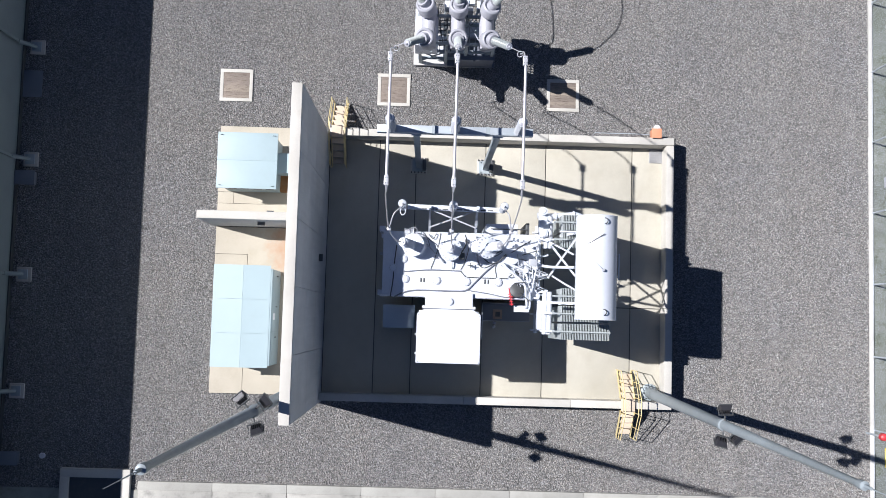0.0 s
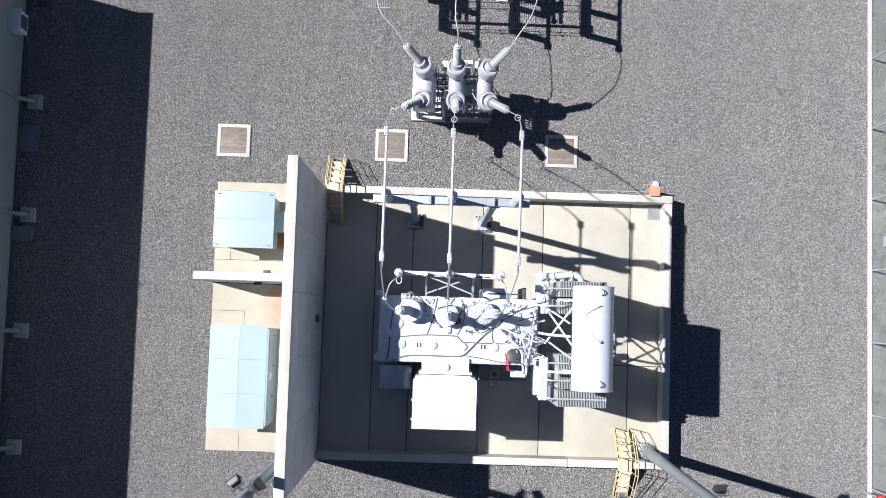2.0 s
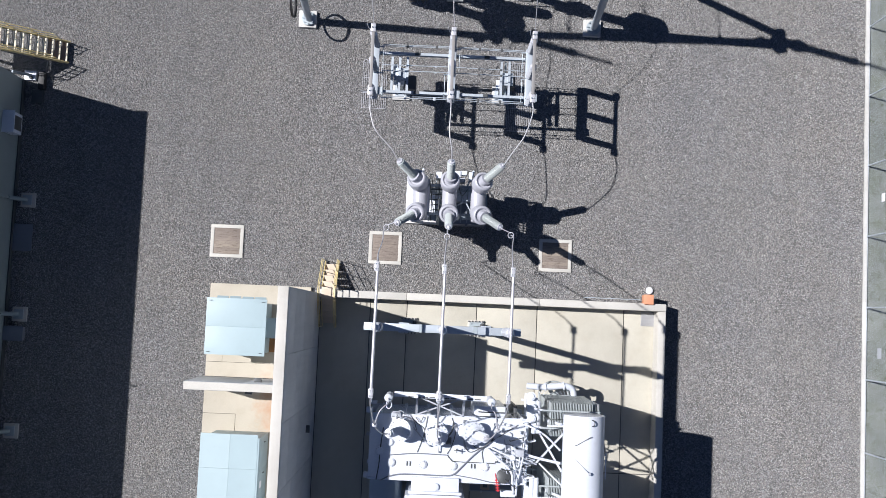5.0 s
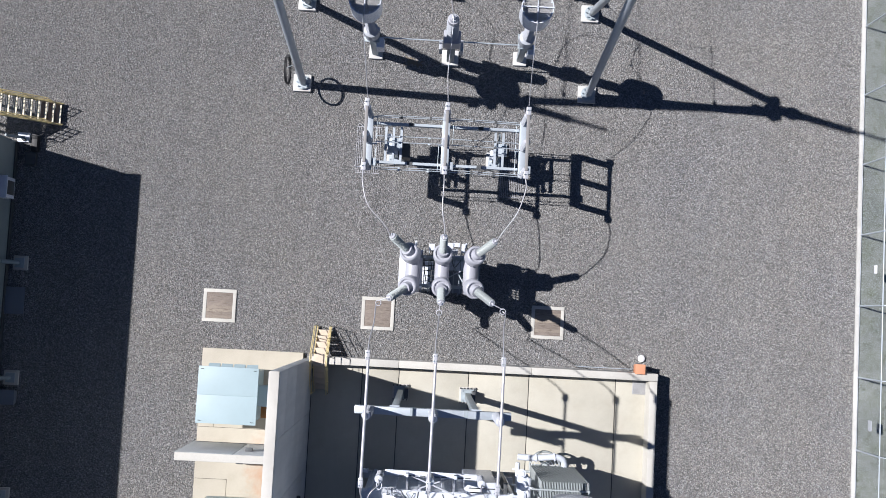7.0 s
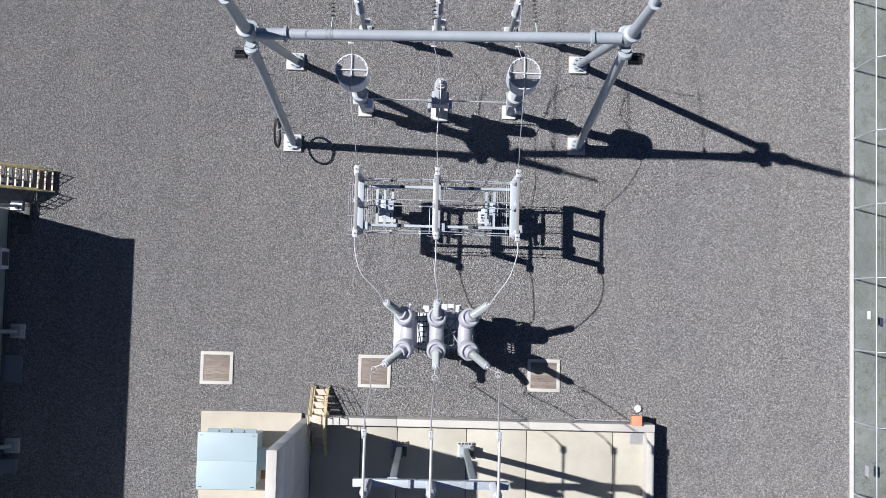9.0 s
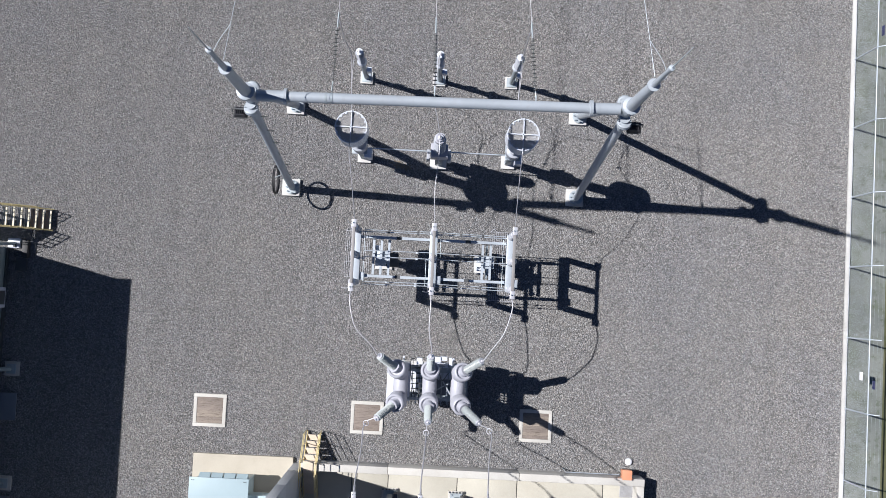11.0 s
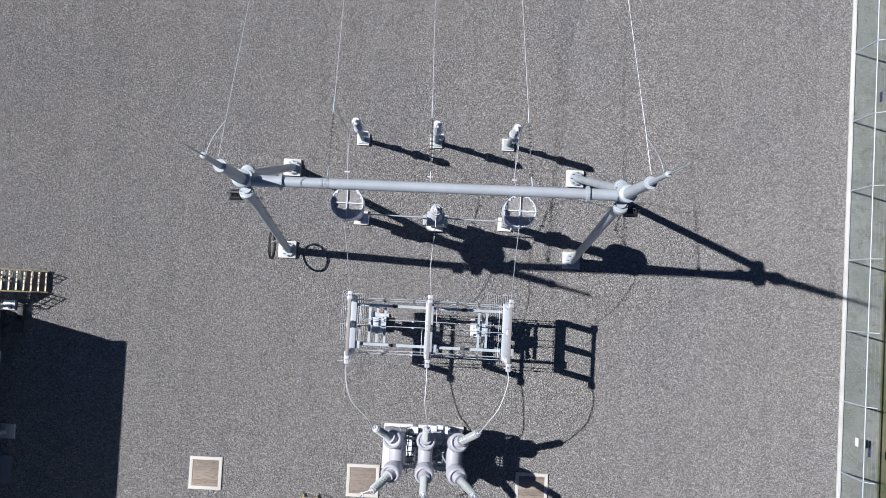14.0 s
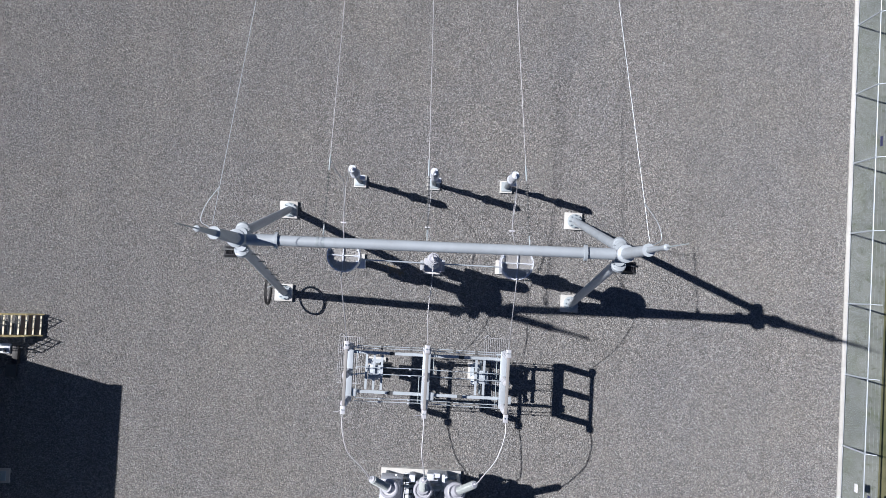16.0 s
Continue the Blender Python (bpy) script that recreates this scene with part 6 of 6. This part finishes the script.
for y, h, w in ((9.2, 0.1, 0.52), (5.25, 0.3, 0.26), (-6.1, 0.3, 0.24)):
    o = thing("ground_box", (-16.68, y, 0), "low grey metal equipment box by the building", "equipment box", "ground boxes")
    part("body", bx(B(), -0.4, 0.36, -w, w, 0.0, h, 0.03), SLATE_AND_SHADE, o)
    part("lid", bx(B(), -0.42, 0.4, -w - 0.04, w + 0.04, h, h + 0.05, 0.015), SLATE_AND_SHADE, o)
o = thing("air_conditioner", (-17.12, 13.72, 0.0), "pale grey wall-hung air conditioner with a dark grille", "air conditioner")
part("body", bx(B(), -0.02, 0.42, -0.42, 0.42, 0.9, 1.75, 0.04), WHITE, o)
part("grille", bx(B(), 0.425, 0.44, -0.28, 0.28, 1.02, 1.6, 0.005), DARK, o)
part("rain_hood", bx(B(), -0.02, 0.48, -0.45, 0.45, 1.75, 1.78, 0.01), WHITE, o)
for y in (-0.35, 0.35):
    part("bracket", bx(B(), -0.02, 0.45, y - 0.03, y + 0.03, 0.84, 0.9), DARK, o)
o = thing("equipment_box", (-16.82, 15.6, 0.0), "pale concrete and steel service box at the building corner", "equipment box")
# black stands for the box's dark colour and the shade on it
part("body", bx(B(), 0.38, 0.62, -0.2, 0.55, 0.0, 0.32, 0.03), BLACK, o)
part("lower_box", bx(B(), 0.1, 0.55, -0.75, -0.22, 0.0, 0.2, 0.03), DARK, o)
part("pad", bx(B(), -0.3, 0.2, 0.2, 0.6, -0.05, 0.12, 0.02), WHITE, o)
part("valve", cyl(B(), (0.0, 0.3, 0.12), (0.0, 0.3, 0.2), 0.07), BLACK, o)
# dark loop modelled in place of a small shadow on the stones
part("hose_hook", tube(B(), spline([(0.62, 0.45, 0.3), (0.78, 0.5, 0.34), (0.92, 0.4, 0.33), (0.95, 0.2, 0.25), (0.93, 0.05, 0.0)], 5), 0.016), DARK, o)
bm = B()
tube(bm, [(-0.36, 0.3, 1.1), (-0.3, 0.3, 1.0), (-0.05, 0.36, 0.4), (0.02, 0.38, 0.13)], 0.06)
part("spout", bm, GALVD, o)


def door_stair():
    o = thing("door_stair", (-15.35, 17.05, 0.0), "yellow-railed steel stair up to the building's end door", "stair")
    R, G = 0.2, 0.22
    tr = None
    for i in range(14):
        q = (-i * G - 0.14, 0, (i + 1) * R)
        if tr is None:
            # brown backs and cream fronts colour in each tread's shaded and sunlit halves
            tr = part("tread", bx(B(), -0.12, 0.05, -0.4, 0.4, -0.04, 0.0, 0.006), BROWN_TREADSHADE, o, "tread with its shaded half coloured brown")
            tr.location = q
            nz = part("nosing", bx(B(), 0.052, 0.13, -0.4, 0.4, -0.035, 0.006), TREAD_LIT, o, "tread front coloured cream as its sunlit half")
            nz.location = q
        else:
            again(nz, "nosing", q, o)
            if i < 3:
                again(tr, "tread", q, o)
            elif i == 3:
                gr = part("grating_bar", bar(B(), (0.02, -0.4, -0.02), (0.02, 0.4, -0.02), 0.02, 0.03), GALVD, o)
                gr.location = q
                again(gr, "grating_bar", (q[0] - 0.06, q[1], q[2]), o)
            else:
                again(gr, "grating_bar", q, o)
                again(gr, "grating_bar", (q[0] - 0.06, q[1], q[2]), o)
    for y in (-0.44, 0.44):
        bm = B()
        bar(bm, (0, y, 0.08), (-14 * G, y, 14 * R), 0.04, 0.24)
        part("stringer", bm, YELLOW, o)
        for hh in (0.55, 1.0):
            bm = B()
            tube(bm, [(-0.22, y, hh + 0.2), (-14 * G, y, 14 * R + hh), (-14 * G - 1.5, y, 14 * R + hh)], 0.022)
            part("handrail", bm, YELLOW, o)
        for k in range(5):
            x = -0.24 - k * 0.7
            zb = -x / G * R
            bm = B()
            cyl(bm, (x, y, zb), (x, y, zb + 1.08), 0.02, seg=8)
            part("post", bm, YELLOW, o)
    part("landing", bx(B(), -14 * G - 1.5, -14 * G, -0.45, 0.45, 14 * R - 0.06, 14 * R, 0.01), GALVD, o)
    for x in (-14 * G - 1.4, -14 * G - 0.1):
        for y in (-0.4, 0.4):
            part("landing_leg", bx(B(), x - 0.05, x + 0.05, y - 0.05, y + 0.05, 0, 14 * R - 0.06), GALVD, o)


door_stair()


# ---- perimeter fence ----
def perimeter_fence():
    o = thing("perimeter_fence", (18.38, 0, 0.0), "galvanised chain-link fence topped with barbed wire", "fence")
    YA, YB, SP, H = -7.6, 64.0, 2.98, 2.15
    post = arm = None
    n = int((YB - YA) / SP) + 1
    for i in range(n):
        y = YA + 0.55 + i * SP
        if post is None:
            bm = B()
            cyl(bm, (0, 0, 0), (0, 0, H + 0.05), 0.034, seg=10)
            post = part("post", bm, GALV, o)
            post.location = (0, y, 0)
            bm = B()
            bar(bm, (0, 0, H), (0.32, 0, H + 0.34), 0.04, 0.03, (0, 1, 0))
            arm = part("barb_arm", bm, GALV, o)
            arm.location = (0, y, 0)
        else:
            again(post, "post", (0, y, 0), o)
            again(arm, "barb_arm", (0, y, 0), o)
    for z, r in ((H, 0.026), (0.12, 0.008)):
        bm = B()
        tube(bm, [(0.0, YA, z), (0.0, YB, z)], r)
        part("rail", bm, GALV, o)
    for k in range(3):
        f = (k + 1) / 3
        bm = B()
        tube(bm, [(0.32 * f, YA, H + 0.34 * f), (0.32 * f, YB, H + 0.34 * f)], 0.002, 5)
        part("barbed_wire", bm, GALVD, o)
    verts, faces = [], []
    pitch, wd = 0.075, 0.0022
    m = int((YB - YA - 2) / pitch)
    for i in range(m):
        for s in (-1, 1):
            y = YA + i * pitch + (0 if s > 0 else 2.03)
            b = len(verts)
            verts += [(0.02, y - wd, 0.1), (0.02, y + wd, 0.1), (0.02, y + s * 2.03 + wd, H - 0.02), (0.02, y + s * 2.03 - wd, H - 0.02)]
            faces.append((b, b + 1, b + 2, b + 3))
    me = bpy.data.meshes.new("chain_link")
    me.from_pydata(verts, [], faces)
    me.materials.append(GALV)
    ob = new("chain_link", me)
    ob.parent = o
    tagged(ob, "fine galvanised chain-link fabric", kind="stuff")


perimeter_fence()


def fence_sign(y, z, w, h, mat, label, bars=(), x=18.392):
    o = thing("fence_sign", (x, y, z), label, "sign", "fence signs")
    p = part("plate", bx(B(), -0.012, 0.01, -w / 2, w / 2, -h / 2, h / 2, 0.004), mat, o)
    for dy, dz, bw, bh, m in bars:
        part("mark", bx(B(), -0.018, -0.013, dy - bw / 2, dy + bw / 2, dz - bh / 2, dz + bh / 2), m, p)


fence_sign(12.3, 1.45, 0.34, 0.26, SIGNW, "small plain white sign on the fence")
fence_sign(12.02, 2.33, 0.34, 0.22, NAVY, "small navy blue sign on the fence top", x=18.5)
fence_sign(26.35, 2.33, 0.4, 0.22, NAVY, "small navy blue sign on the fence top", x=18.5)
fence_sign(6.0, 1.25, 0.42, 0.3, GREYP, "small plain grey sign on the fence")
fence_sign(-5.05, 1.3, 0.75, 0.6, SIGNY, "yellow warning sign on the fence", ((0.0, 0.0, 0.6, 0.42, SIGNW), (0.1, 0.05, 0.25, 0.2, DARK)))
o = thing("alarm_beacon", (18.12, -4.2, 0.0), "red beacon on a grey post by the fence", "beacon")
bm = B()
cyl(bm, (0, 0, 0), (0, 0, 1.3), 0.04)
part("post", bm, GALV, o)
bm = B()
lathe(bm, (0, 0, 1.3), (0, 0, 1.62), [(0, 0.13), (0.2, 0.16), (0.8, 0.14), (1, 0.05)], 16)
part("lens", bm, RED, o)
